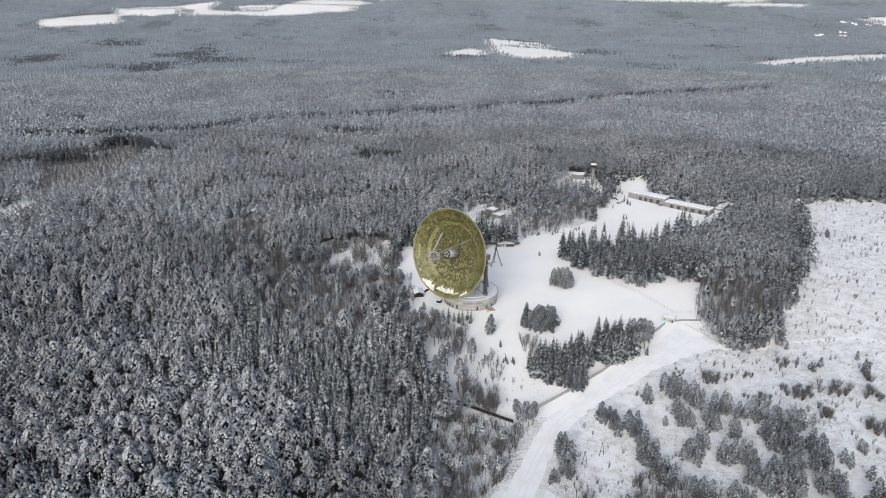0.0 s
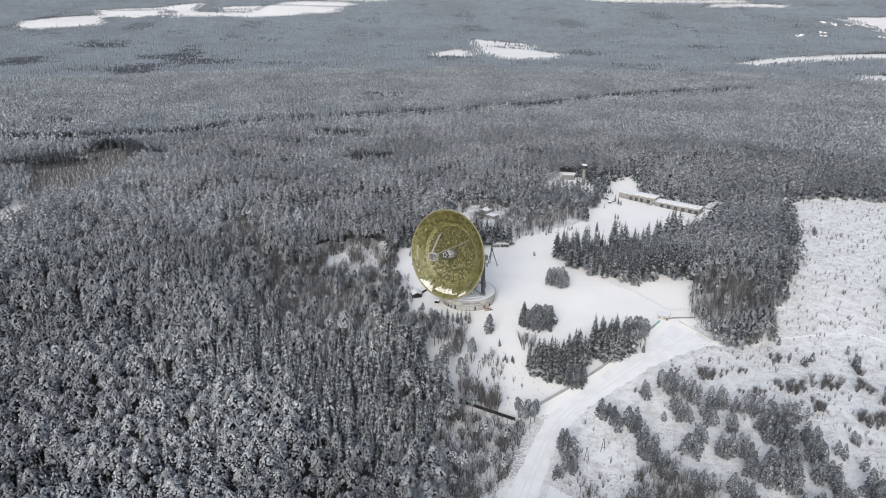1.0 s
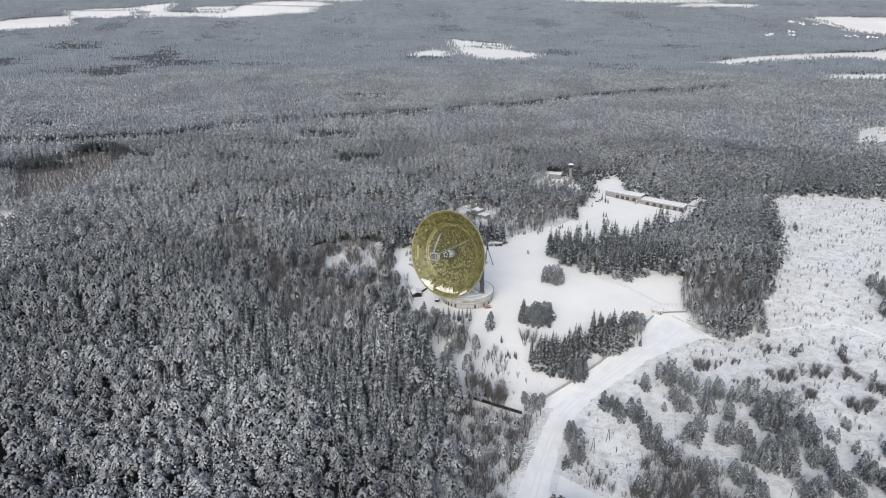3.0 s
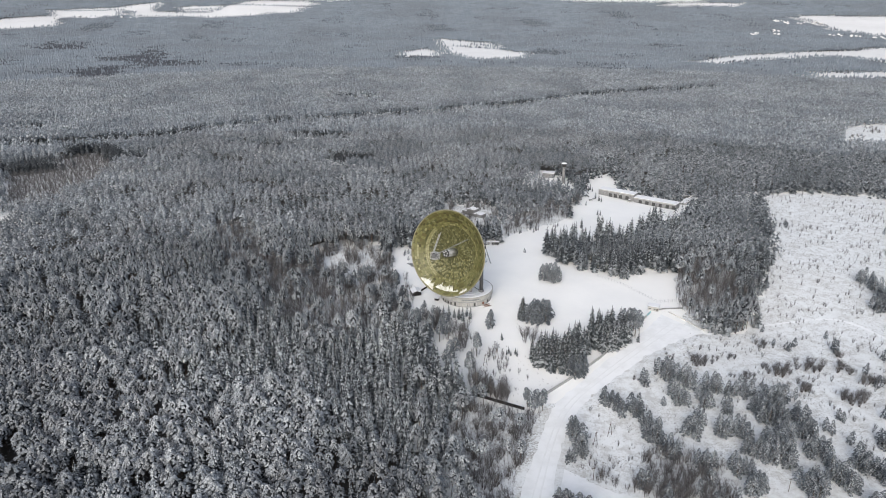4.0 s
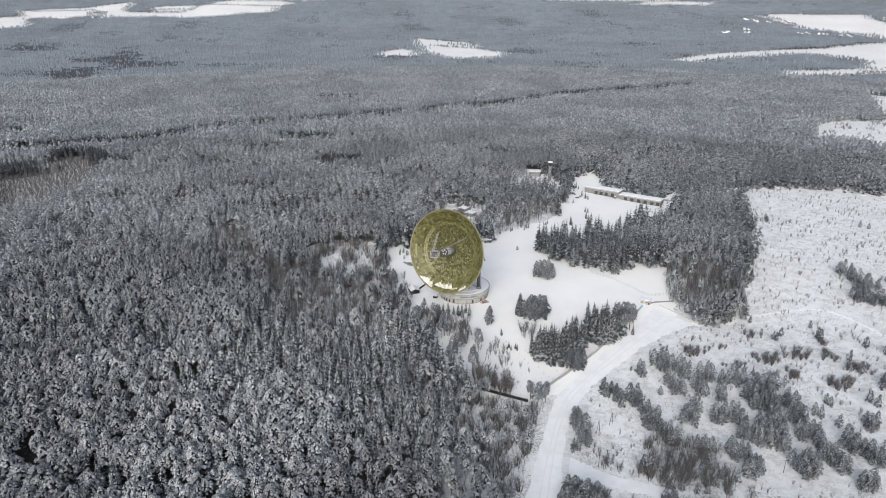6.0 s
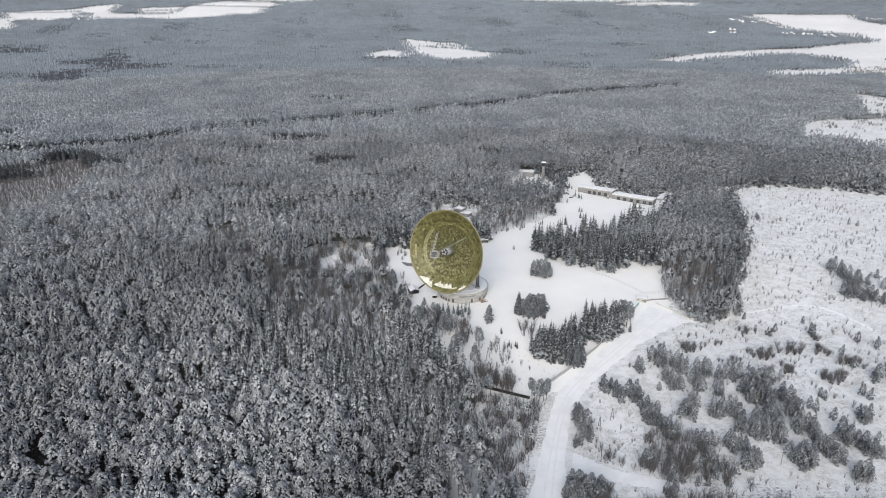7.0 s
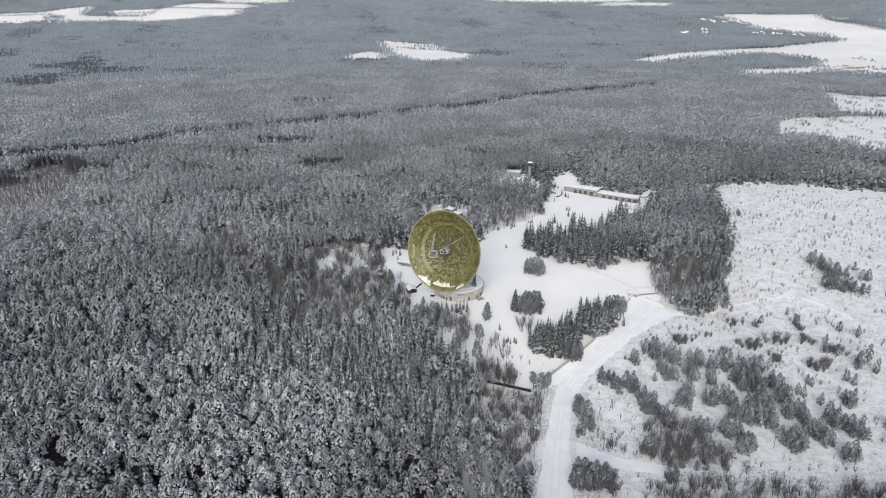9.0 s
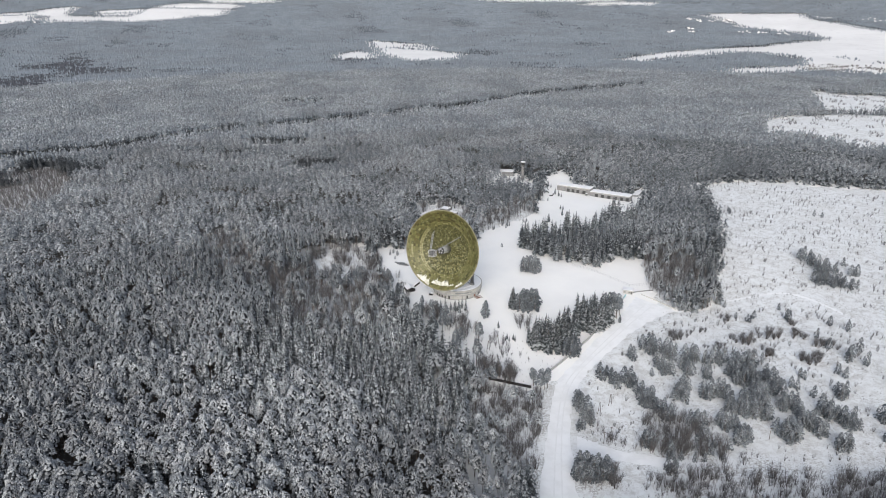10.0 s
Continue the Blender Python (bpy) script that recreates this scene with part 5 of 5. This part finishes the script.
bm = bmesh.new()
tube(bm, TIP @ Vector((-DEEP - 0.6, 0, 0)), TIP @ Vector((-DEEP - 15, 0, 0)), 5.2, 4.2, n=24)
part("hub", bm, M["steel"], telescope, "steel hub behind the reflector", True)


def drift(name, a0, a1, lo, hi, teeth, seed, ragged=0.5):
    """Snow lying in the bowl: a ragged lower edge and long streaks reaching up."""
    rng = np.random.default_rng(seed)
    bm = bmesh.new()
    n = 120
    u = np.linspace(0, 1, n + 1)
    swell = np.interp(u, np.linspace(0, 1, 9), rng.uniform(0.35, 1.0, 9)) * np.clip(np.minimum(u, 1 - u) * 7, 0, 1) ** 0.7
    spike = np.zeros(n + 1)
    for _ in range(int(n / 7)):
        c, w, tall = rng.uniform(0.04, 0.96), rng.uniform(0.008, 0.022), rng.uniform(0.2, 1.0) ** 1.5
        spike = np.maximum(spike, tall * np.clip(1 - np.abs(u - c) / w, 0, 1))
    low = hi - ragged * np.interp(u, np.linspace(0, 1, 31), rng.uniform(0, 1, 31))
    top = np.minimum(low - 0.05, low - (hi - lo) * swell - teeth * spike * np.clip(swell * 2, 0, 1))
    cols = [[bm.verts.new(dish_point(low[k] + (top[k] - low[k]) * j / 5, radians(a0 + (a1 - a0) * u[k]), 0.09 + 0.12 * math.sin(math.pi * j / 5))) for j in range(6)] for k in range(n + 1)]
    for p, q in zip(cols, cols[1:]):
        for j in range(5):
            bm.faces.new((p[j], p[j + 1], q[j + 1], q[j]))
    part(name, bm, M["bowl_snow"], reflector, "ragged snow lying in the bowl", True)


s = Shader("wind_packed_snow", 0.7)
a = s.mix(s.ramp(s.noise(0.35, 4, 0.7), 0.40, 0.62), (0.64, 0.64, 0.60), (0.42, 0.42, 0.34))
M["bowl_snow"] = s.colour(a).bump(s.noise(0.6, 4), 0.4, 0.2).m
drift("snow_drift", 163, 196, 25.8, 29.4, 3.2, 1)
drift("snow_drift", 196, 222, 27.6, 31.9, 3.0, 2)
drift("snow_drift", 138, 153, 30.0, 31.8, 1.8, 4)
drift("snow_drift", 154, 166, 28.9, 29.8, 1.6, 7)

# feed horn, subreflector and its four legs
ax = lambda s, y=0.0, z=0.0: TIP @ Vector((s, y, z))
horn = part("feed_horn", tube(bmesh.new(), ax(-DEEP - 0.3), ax(1.2), 3.1, 2.7, n=24), M["bright_steel"], telescope, "grey cylindrical feed housing", True)
part("horn_ring", tube(bmesh.new(), ax(1.2), ax(1.7), 2.9, n=24), M["dark_steel"], horn)
for k in range(5):
    a = 6.2832 * k / 5
    part("feed_aperture", tube(bmesh.new(), ax(1.7, 1.6 * math.sin(a), 1.6 * math.cos(a)), ax(1.85, 1.6 * math.sin(a), 1.6 * math.cos(a)), 0.65, n=12), M["bright_steel"], horn)
for k in range(8):
    a = 6.2832 * k / 8
    part("horn_rib", tube(bmesh.new(), ax(-DEEP, 3.15 * math.sin(a), 3.15 * math.cos(a)), ax(1.1, 2.75 * math.sin(a), 2.75 * math.cos(a)), 0.16, n=5), M["steel"], horn)
ring = ((-2.4, -2.4), (2.4, -2.4), (2.4, 2.4), (-2.4, 2.4))
struts = []
for (ya, za), (yb, zb) in zip(ring, ring[1:] + ring[:1]):
    struts += [(ax(q, ya, za), ax(q, yb, zb)) for q in (13.2, 15.8, 18.4)] + [(ax(13.2, ya, za), ax(18.4, ya, za))]
    struts += [(ax(13.2, ya, za), ax(15.8, yb, zb)), (ax(15.8, yb, zb), ax(18.4, ya, za)), (ax(13.2, yb, zb), ax(15.8, ya, za))]
cage = part("feed_cage", tubes(0.14, *struts), M["bright_steel"], telescope, "grey lattice box at the focus")
bm = bmesh.new()
rows = [[bm.verts.new(ax(13.9 - 1.5 * (1 - (r / 2.3) ** 2), r * math.sin(6.2832 * k / 32), r * math.cos(6.2832 * k / 32))) for k in range(32)] for r in (0.05, 0.8, 1.5, 2.0, 2.3)]
for p, q in zip(rows, rows[1:]):
    for k in range(32):
        bm.faces.new((p[k], q[k], q[(k + 1) % 32], p[(k + 1) % 32]))
part("subreflector", bm, M["steel"], cage, "", True)
part("equipment_box", boxes((14.8, -1.6, -1.6, 18.0, 1.6, 1.6, TIP)), M["column_steel"], cage)
for phi in (45, 135, 225, 315):
    p = radians(phi)
    lower = phi in (135, 225)
    foot, head = dish_point(18.0, p, 0.2), ax(15.5, 2.9 * math.sin(p), 2.9 * math.cos(p))
    w = (TIP.to_3x3() @ Vector((0, math.cos(p), -math.sin(p)))) * (0.5 if lower else 0.35 if phi == 45 else 1.25)
    rows = [(foot + w, head + w * 0.8), (foot - w, head - w * 0.8)]
    bays = 6 if phi == 315 else 12
    for k in range(bays):
        a, b = foot + (head - foot) * k / bays, foot + (head - foot) * (k + 1) / bays
        rows += [(a + w, b - w), (b - w, b + w)]
    part("support_leg", tubes(0.08 if lower else 0.10 if phi == 45 else 0.15, *rows, n=5), M["olive_back" if lower else "steel" if phi == 45 else "bright_steel"], telescope, "lattice leg")


# ---------------------------------------------------------------- buildings and small things of the yard
def window(parent, x0, x1, z0, z1, y, name="window"):
    w = part(name, boxes((x0, y - 0.10, z0, x1, y + 0.05, z1)), M["pale_wall"], parent)
    part("pane", boxes((x0 + 0.12, y - 0.14, z0 + 0.12, x1 - 0.12, y - 0.06, z1 - 0.12)), M["glass"], w)
    return w


def flat_roof(parent, x0, y0, x1, y1, z, over=0.35):
    r = part("roof", boxes((x0 - over, y0 - over, z, x1 + over, y1 + over, z + 0.3)), M["concrete"], parent)
    bm = bmesh.new()
    box(bm, x0 - over + 0.1, y0 - over + 0.1, z + 0.3, x1 + over - 0.1, y1 + over - 0.1, z + 0.75, bevel=0.2)
    part("snow_cover", bm, M["roof_snow"], r, "thick even snow")
    return r


def on_land(x, y, turn, sink=0.3):
    return pose(x, y, ground_at(x, y) - sink, 0, 0, turn)


# garages: two joined ranges, the front facing the yard (local -y)
for name, x, y, length, tall, bays, label in (
        ("garage", 214.4, 756.3, 44.0, 7.2, (13, 19.5, 26, 34), "long grey garage with dark vehicle doors and a snowy flat roof"),
        ("workshop", 248.0, 727.4, 50.0, 6.2, (6, 14, 22, 30, 38, 45), "long low workshop with a snowy flat roof beside the garage")):
    g = thing(name, on_land(x, y, -40.8, 0.8), label, "building", "buildings of the yard")
    part("wall", boxes((0, 0, 0, length, 0.5, tall), (0, 12, 0, length, 12.5, tall), (0, 0.5, 0, 0.5, 12, tall), (length - 0.5, 0.5, 0, length, 12, tall)), M["brick"], g, "grey brick wall")
    flat_roof(g, 0, 0, length, 12.5, tall)
    for b in bays:
        d = part("garage_door", boxes((b, -0.08, 0.2, b + 4.2, 0.0, 4.6)), M["dark_steel"], g, "dark garage door")
        part("door_frame", boxes((b - 0.3, -0.16, 0.2, b, 0.0, 4.9), (b + 4.2, -0.16, 0.2, b + 4.5, 0.0, 4.9), (b - 0.3, -0.16, 4.6, b + 4.5, 0.0, 4.95)), M["concrete"], d)
    part("parapet", boxes((0, -0.2, tall - 0.8, length, 0.0, tall)), M["pale_wall"], g)
g = thing("store", on_land(300, 716, -40.8, 0.4), "low store with a sloping snowy roof", "building", "buildings of the yard")
part("wall", boxes((0, 0, 0, 7, 0.4, 2.6), (0, 22, 0, 7, 22.4, 2.6), (0, 0.4, 0, 0.4, 22, 2.6), (6.6, 0.4, 0, 7, 22, 2.6)), M["concrete"], g)
flat_roof(g, 0, 0, 7, 22.4, 2.6)

# two-storey house
g = thing("house", on_land(45.3, 678.3, -42, 0.3), "two-storey house with low wings, flat roofs under snow", "house")
part("wall", boxes((0, 0, 0, 9, 9, 6.8)), M["brick"], g)
flat_roof(g, 0, 0, 9, 9, 6.8)
wing = part("wing", boxes((9.02, -1, 0, 19, 8, 3.4)), M["brick"], g, "low front wing")
flat_roof(wing, 9.4, -1, 19, 8, 3.4)
wing = part("wing", boxes((-8, 1.5, 0, -0.02, 9, 3.6)), M["brick"], g, "low side wing")
flat_roof(wing, -8, 1.5, -0.4, 9, 3.6)
for x in (1.2, 4.0, 6.8):
    window(g, x, x + 1.5, 4.3, 5.8, 0.0)
    window(g, x, x + 1.5, 1.2, 2.6, 0.0)
part("chimney", boxes((7.0, 6.5, 6.8, 7.8, 7.3, 9.4)), M["brick"], g)
part("antenna_post", tubes(0.12, ((9.5, 8.5, 0), (9.5, 8.5, 12))), M["steel"], g)

g = thing("pump_house", on_land(160.5, 826.5, -20, 0.3), "plain grey pump house with a snowy flat roof", "building")
part("wall", boxes((0, 0, 0, 15, 11, 6.0)), M["brick"], g)
flat_roof(g, 0, 0, 15, 11, 6.0)
for x in (1.5, 5, 8.5, 12):
    window(g, x, x + 1.8, 3.0, 4.6, 0.0)

g = thing("water_tower", on_land(182.3, 803, 0, 0.5), "slim brick water tower with a wide snow-capped tank", "water tower")
part("shaft", tube(bmesh.new(), (0, 0, 0), (0, 0, 21), 2.1, 1.9, n=20), M["brick"], g, "", True)
part("tank", tube(bmesh.new(), (0, 0, 21), (0, 0, 25.2), 2.2, 2.7, n=24), M["dark_steel"], g, "dark steel tank", True)
part("snow_cap", tube(bmesh.new(), (0, 0, 25.2), (0, 0, 26.1), 3.6, 2.8, n=24), M["roof_snow"], g, "cap of snow", True)
for z in (5, 10, 15, 19):
    part("window", boxes((-0.4, -2.16 + z * 0.009, z, 0.4, -1.3, z + 1.4)), M["glass"], g)

# tripod mast
g = thing("tripod_mast", on_land(45.3, 541, 0, 0.1), "dark steel mast on a splayed tripod", "mast")
for a in (100, 220, 340):
    x, y = 5.4 * math.cos(radians(a)), 5.4 * math.sin(radians(a))
    leg = part("leg", tubes(0.42, ((x, y, 0), (0.4 * x / 5.4, 0.4 * y / 5.4, 14.5))), M["steel"], g)
    part("foot", boxes((x - 0.8, y - 0.8, -0.2, x + 0.8, y + 0.8, 0.4)), M["concrete"], leg)
    part("strut", tubes(0.12, ((x * 0.55, y * 0.55, 6.5), (0, 0, 10))), M["steel"], leg)
part("collar", tube(bmesh.new(), (0, 0, 13.6), (0, 0, 15.6), 0.95, n=12), M["dark_steel"], g)
part("mast_pole", tube(bmesh.new(), (0, 0, 14), (0, 0, 29), 0.45, 0.22, n=10), M["dark_steel"], g)
part("crosspiece", tubes(0.12, ((-1.6, 0, 21), (1.6, 0, 21)), ((0, -1.2, 25), (0, 1.2, 25))), M["dark_steel"], g)


def trailer(x, y, turn, long, label, mat):
    g = thing("trailer", on_land(x, y, turn, 0.0), label, "trailer", "trailers by the trees")
    bm = bmesh.new()
    box(bm, 0, 0, 0.7, long, 2.5, 3.0, bevel=0.12)
    part("body", bm, M[mat], g)
    bm = bmesh.new()
    box(bm, -0.1, -0.1, 3.0, long + 0.1, 2.6, 3.4, bevel=0.15)
    part("snow_cover", bm, M["roof_snow"], g)
    for wx in (1.2, long - 1.2):
        for wy in (0.1, 2.4):
            part("wheel", tube(bmesh.new(), (wx, wy - 0.15, 0.5), (wx, wy + 0.15, 0.5), 0.5, n=12), M["dark_steel"], g)
    window(g, 1.5, 2.4, 1.7, 2.5, 0.0)
    return g


trailer(50, 584, 4, 6.5, "grey site trailer with snow on its roof", "steel")
trailer(58, 583.5, -3, 7.0, "dark site trailer with snow on its roof", "dark_steel")


def vehicle(name, x, y, turn, long, tall, mat, label, category):
    """A parked van or car: body, cab, glass and wheels."""
    g = thing(name, on_land(x, y, turn, 0.05), label, category)
    w = 1.0 if long < 5 else 1.2
    bm = bmesh.new()
    box(bm, -long / 2, -w, 0.45, long / 2, w, 0.45 + tall * 0.45, bevel=0.15)
    part("body", bm, M[mat], g)
    bm = bmesh.new()
    box(bm, -long * 0.30, -w * 0.9, 0.45 + tall * 0.45, long * 0.22, w * 0.9, tall, bevel=0.2)
    c = part("cab", bm, M["glass"], g, "dark glazed cab")
    part("roof", boxes((-long * 0.27, -w * 0.8, tall - 0.03, long * 0.19, w * 0.8, tall + 0.12)), M["roof_snow"], c)
    for wx in (-long * 0.32, long * 0.32):
        for wy in (-w, w):
            part("wheel", tube(bmesh.new(), (wx, wy - 0.12, 0.36), (wx, wy + 0.12, 0.36), 0.36, n=14), M["dark_steel"], g)


vehicle("truck", 243.5, 728.5, 50, 6.5, 2.9, "pale_wall", "pale truck parked before the garage door", "truck")
vehicle("car", 197, 730, 10, 4.4, 1.6, "dark_steel", "dark car with snow on its roof", "car")
vehicle("car", 203, 736, 30, 4.6, 1.7, "steel", "grey car with snow on its roof", "car")

# black shed with a board ramp, and a dark hut
g = thing("shed", on_land(-19.3, 480.5, 100, 0.2), "black tarred shed with a snowy gable roof", "shed")
part("wall", boxes((-4.2, -3.7, 0, 4.2, 3.7, 2.9)), M["dark_wood"], g)
bm = bmesh.new()
for x in (-4.2, 4.2):
    f = bm.faces.new([bm.verts.new((x, y, z)) for y, z in ((-3.7, 2.9), (3.7, 2.9), (0, 4.4))])
part("gable", bm, M["dark_wood"], g)
for sgn in (-1, 1):
    bm = bmesh.new()
    box(bm, -4.6, -0.1, -0.12, 4.3, 4.1, 0.15, pose(0, 0, 4.45, 0, 0, 0 if sgn > 0 else 180) @ pose(0, 0, 0, -22.1, 0, 0))
    part("roof", bm, M["roof_snow"], g, "snow-covered roof slope")
g = thing("shed", on_land(-73.6, 497, 30, 0.2), "small dark shed among bare trees", "shed")
part("wall", boxes((-3, -2, 0, 3, 2, 2.4)), M["dark_wood"], g)
bm = bmesh.new()
box(bm, -3.4, -2.4, 2.4, 3.4, 2.4, 2.8, pose(0, 0, 0, 6, 0, 0), bevel=0.1)
part("roof", bm, M["brick"], g, "bare felted roof")
g = thing("board_fence", on_land(-14.6, 484.6, 52, 0.2), "low dark board fence beside the shed", "fence")
for k in range(10):
    part("board", boxes((k * 1.0, -0.08, 0, k * 1.0 + 0.92, 0.08, 1.7 + 0.1 * (k % 3))), M["dark_wood"], g)
g = thing("hut", on_land(-3.0, 468.0, -20, 0.1), "small dark wooden hut in the snow", "hut")
part("wall", boxes((-1.6, -1.4, 0, 1.6, 1.4, 2.2)), M["dark_wood"], g)
bm = bmesh.new()
box(bm, -1.9, -1.7, 2.2, 1.9, 1.7, 2.55, pose(0, 0, 0, 5, 0, 0), bevel=0.1)
part("roof", bm, M["roof_snow"], g)

# planks by the round building
g = thing("plank_pile", on_land(35, 456, 18, 0.0), "loose reddish planks and boards lying in the snow", "planks")
for k in range(7):
    box_bm = bmesh.new()
    box(box_bm, -4 + 0.9 * (k % 3), -2.4 + 0.8 * k, 0.05, 3.6 - 0.7 * (k % 2), -2.05 + 0.8 * k, 0.28, pose(0, 0, 0.02 * k, 0, 0, 7 * math.sin(k * 2.1)))
    part("plank", box_bm, M["rust" if k % 3 else "beige"], g)

# stacked steel frames left of the dish
for k in range(3):
    g = thing("steel_frame", on_land(-19.5 + 1.6 * k, 541 - 3.0 * k, -28, 0.0), "rusty steel frame lying on blocks in the snow", "steel frame", "steel frames")
    part("beam", boxes((-5, -1.0, 0.5, 5, -0.75, 0.8)), M["dark_steel"], g)
    part("beam", boxes((-5, 0.75, 0.5, 5, 1.0, 0.8)), M["dark_steel"], g)
    for x in (-4.6, -1.6, 1.6, 4.6):
        part("rung", boxes((x - 0.12, -0.75, 0.52, x + 0.12, 0.75, 0.76)), M["dark_steel"], g)
        part("post", boxes((x - 0.1, -0.1, 0, x + 0.1, 0.1, 0.52)), M["dark_steel"], g)

# gatehouse and gate
g = thing("gatehouse", on_land(159, 441.5, -28, 0.2), "small white gatehouse with a snowy flat roof", "gatehouse")
part("wall", boxes((0, 0, 0, 8, 6, 3.2)), M["pale_wall"], g)
flat_roof(g, 0, 0, 8, 6, 3.2)
for x in (1.0, 4.6):
    window(g, x, x + 1.3, 1.1, 2.3, 0.0)
part("door", boxes((6.4, -0.06, 0.1, 7.4, 0.0, 2.2)), M["dark_wood"], g)


def run(points, step):
    """Even stations along a line, with the heading of each."""
    rows = []
    for (xa, ya), (xb, yb) in zip(points, points[1:]):
        n = max(1, round(math.hypot(xb - xa, yb - ya) / step))
        for k in range(n):
            rows.append((xa + (xb - xa) * k / n, ya + (yb - ya) * k / n, xa + (xb - xa) * (k + 1) / n, ya + (yb - ya) * (k + 1) / n))
    return rows


def panel_fence(name, points, tall, mat, label, step=3.0, thick=0.14):
    g = thing(name, on_land(*points[0], 0, 0), label, "fence")
    inv = g.matrix_world.inverted()
    flat_panel = boxes((0, -thick / 2, 0, 1, thick / 2, 1), (0.04, -thick / 2 - 0.04, 0.12, 0.96, thick / 2 + 0.04, 0.88))
    panel_data = bpy.data.meshes.new("panel")
    flat_panel.to_mesh(panel_data)
    panel_data.materials.append(M[mat])
    post_bm = boxes((-0.14, -0.16, -0.3, 0.14, 0.16, tall + 0.15))
    post_data = bpy.data.meshes.new("post")
    post_bm.to_mesh(post_data)
    post_data.materials.append(M["concrete" if mat != "dark_wood" else mat])
    for xa, ya, xb, yb in run(points, step):
        d, a = math.hypot(xb - xa, yb - ya), math.degrees(math.atan2(yb - ya, xb - xa))
        z = min(ground_at(xa, ya), ground_at(xb, yb)) - 0.15
        for n, data, m in (("panel", panel_data, pose(xa, ya, z, 0, 0, a) @ Matrix.Diagonal((d, 1, tall, 1))), ("post", post_data, pose(xa, ya, z, 0, 0, a))):
            ob = new(n, data)
            ob.parent = g
            ob.matrix_local = inv @ m
    return g


panel_fence("concrete_fence", [(9, 342), (40, 326)], 2.4, "dark_wood", "dark weathered board fence along the trees", 3.0)
panel_fence("concrete_fence", [(57, 341), (76.4, 356), (102.2, 377), (154, 430)], 2.4, "concrete", "grey concrete panel fence along the road", 3.0)
panel_fence("gate", [(154.5, 431), (159.5, 436.5)], 2.2, "teal", "turquoise painted yard gate", 2.4)
panel_fence("board_fence", [(164, 439.5), (172, 442), (187.5, 443)], 1.3, "steel", "low grey board fence beside the gatehouse", 2.6)
panel_fence("barrier", [(174, 437), (182, 424), (190, 408)], 1.0, "beige", "low beige board barrier along the turning place", 3.0)


def mesh_fence(points, label):
    g = thing("wire_fence", on_land(*points[0], 0, 0), label, "fence")
    inv = g.matrix_world.inverted()
    for xa, ya, xb, yb in run(points, 3.0):
        za, zb = ground_at(xa, ya), ground_at(xb, yb)
        for n, bm in (("post", tubes(0.05, ((xa, ya, za - 0.2), (xa, ya, za + 2.3)))), ("rail", tubes(0.02, *[((xa, ya, za + h), (xb, yb, zb + h)) for h in (0.5, 1.1, 1.7, 2.2)], n=4))):
            bmesh.ops.transform(bm, matrix=inv, verts=bm.verts)
            part(n, bm, M["steel"], g)


mesh_fence([(137, 503), (152, 486), (170.6, 453), (190, 454)], "thin grey wire fence across the snow")


def pole(x, y, kind, tall=8.5):
    """Old wooden line poles: single, or a leaning pair joined at the top."""
    g = thing("utility_pole", on_land(x, y, 25 * kind, 0.2), ("weathered wooden line pole", "weathered wooden A-frame line pole")[kind], "pole", "line poles")
    if kind:
        for sgn in (-1, 1):
            part("stake", tube(bmesh.new(), (1.5 * sgn, 0, 0), (0.1 * sgn, 0, tall), 0.16, 0.11, n=7), M["bark"], g)
        part("brace", tubes(0.08, ((-1.0, 0, 2.6), (1.0, 0, 2.6))), M["bark"], g)
    else:
        part("stake", tube(bmesh.new(), (0, 0, 0), (0, 0, tall), 0.16, 0.11, n=7), M["bark"], g)
    part("crossarm", boxes((-0.9, -0.07, tall - 0.6, 0.9, 0.07, tall - 0.45)), M["bark"], g)
    for x in (-0.75, 0.75):
        part("insulator", tube(bmesh.new(), (x, 0, tall - 0.45), (x, 0, tall - 0.2), 0.07, n=6), M["pale_wall"], g)


for x, y, kind in ((84.5, 299, 1), (74, 292, 1), (22.6, 374, 1), (31.5, 381, 1), (157, 240, 0), (64, 262, 0), (70, 266, 0)):
    pole(x, y, kind)


# ---------------------------------------------------------------- far villages by the frozen lake
rng = np.random.default_rng(77)
cottage = None
for cx, cy, rx, ry, n in VILLAGES:
    for _ in range(n):
        x, y = cx + rx * rng.uniform(-1, 1), cy + ry * rng.uniform(-1, 1)
        m = pose(x, y, ground_at(x, y) + 2.0, 0, 0, rng.uniform(0, 180)) @ Matrix.Diagonal((*[rng.uniform(0.45, 0.75)] * 2, 0.7, 1))
        if cottage is None:
            cottage = tagged(new("cottage"), "far village cottage with a snow-covered gable roof", "house", "village by the lake")
            part("wall", boxes((-6, -4.5, -3, 6, 4.5, 6)), M["brick"], cottage)
            bm = bmesh.new()
            v = [bm.verts.new(p) for p in ((-7, -5.5, 5.6), (7, -5.5, 5.6), (7, 5.5, 5.6), (-7, 5.5, 5.6), (-7, 0, 11), (7, 0, 11))]
            for k in ((0, 1, 5, 4), (2, 3, 4, 5), (0, 4, 3), (1, 2, 5), (0, 3, 2, 1)):
                bm.faces.new([v[i] for i in k])
            part("roof", bm, M["ice"], cottage, "snow-covered gable roof")
            for wx in (-3, 0, 3):
                window(cottage, wx - 0.7, wx + 0.7, 2.2, 4.0, -4.5)
            first_cottage = m
        else:
            copy_thing(cottage, m)
cottage.matrix_world = first_cottage
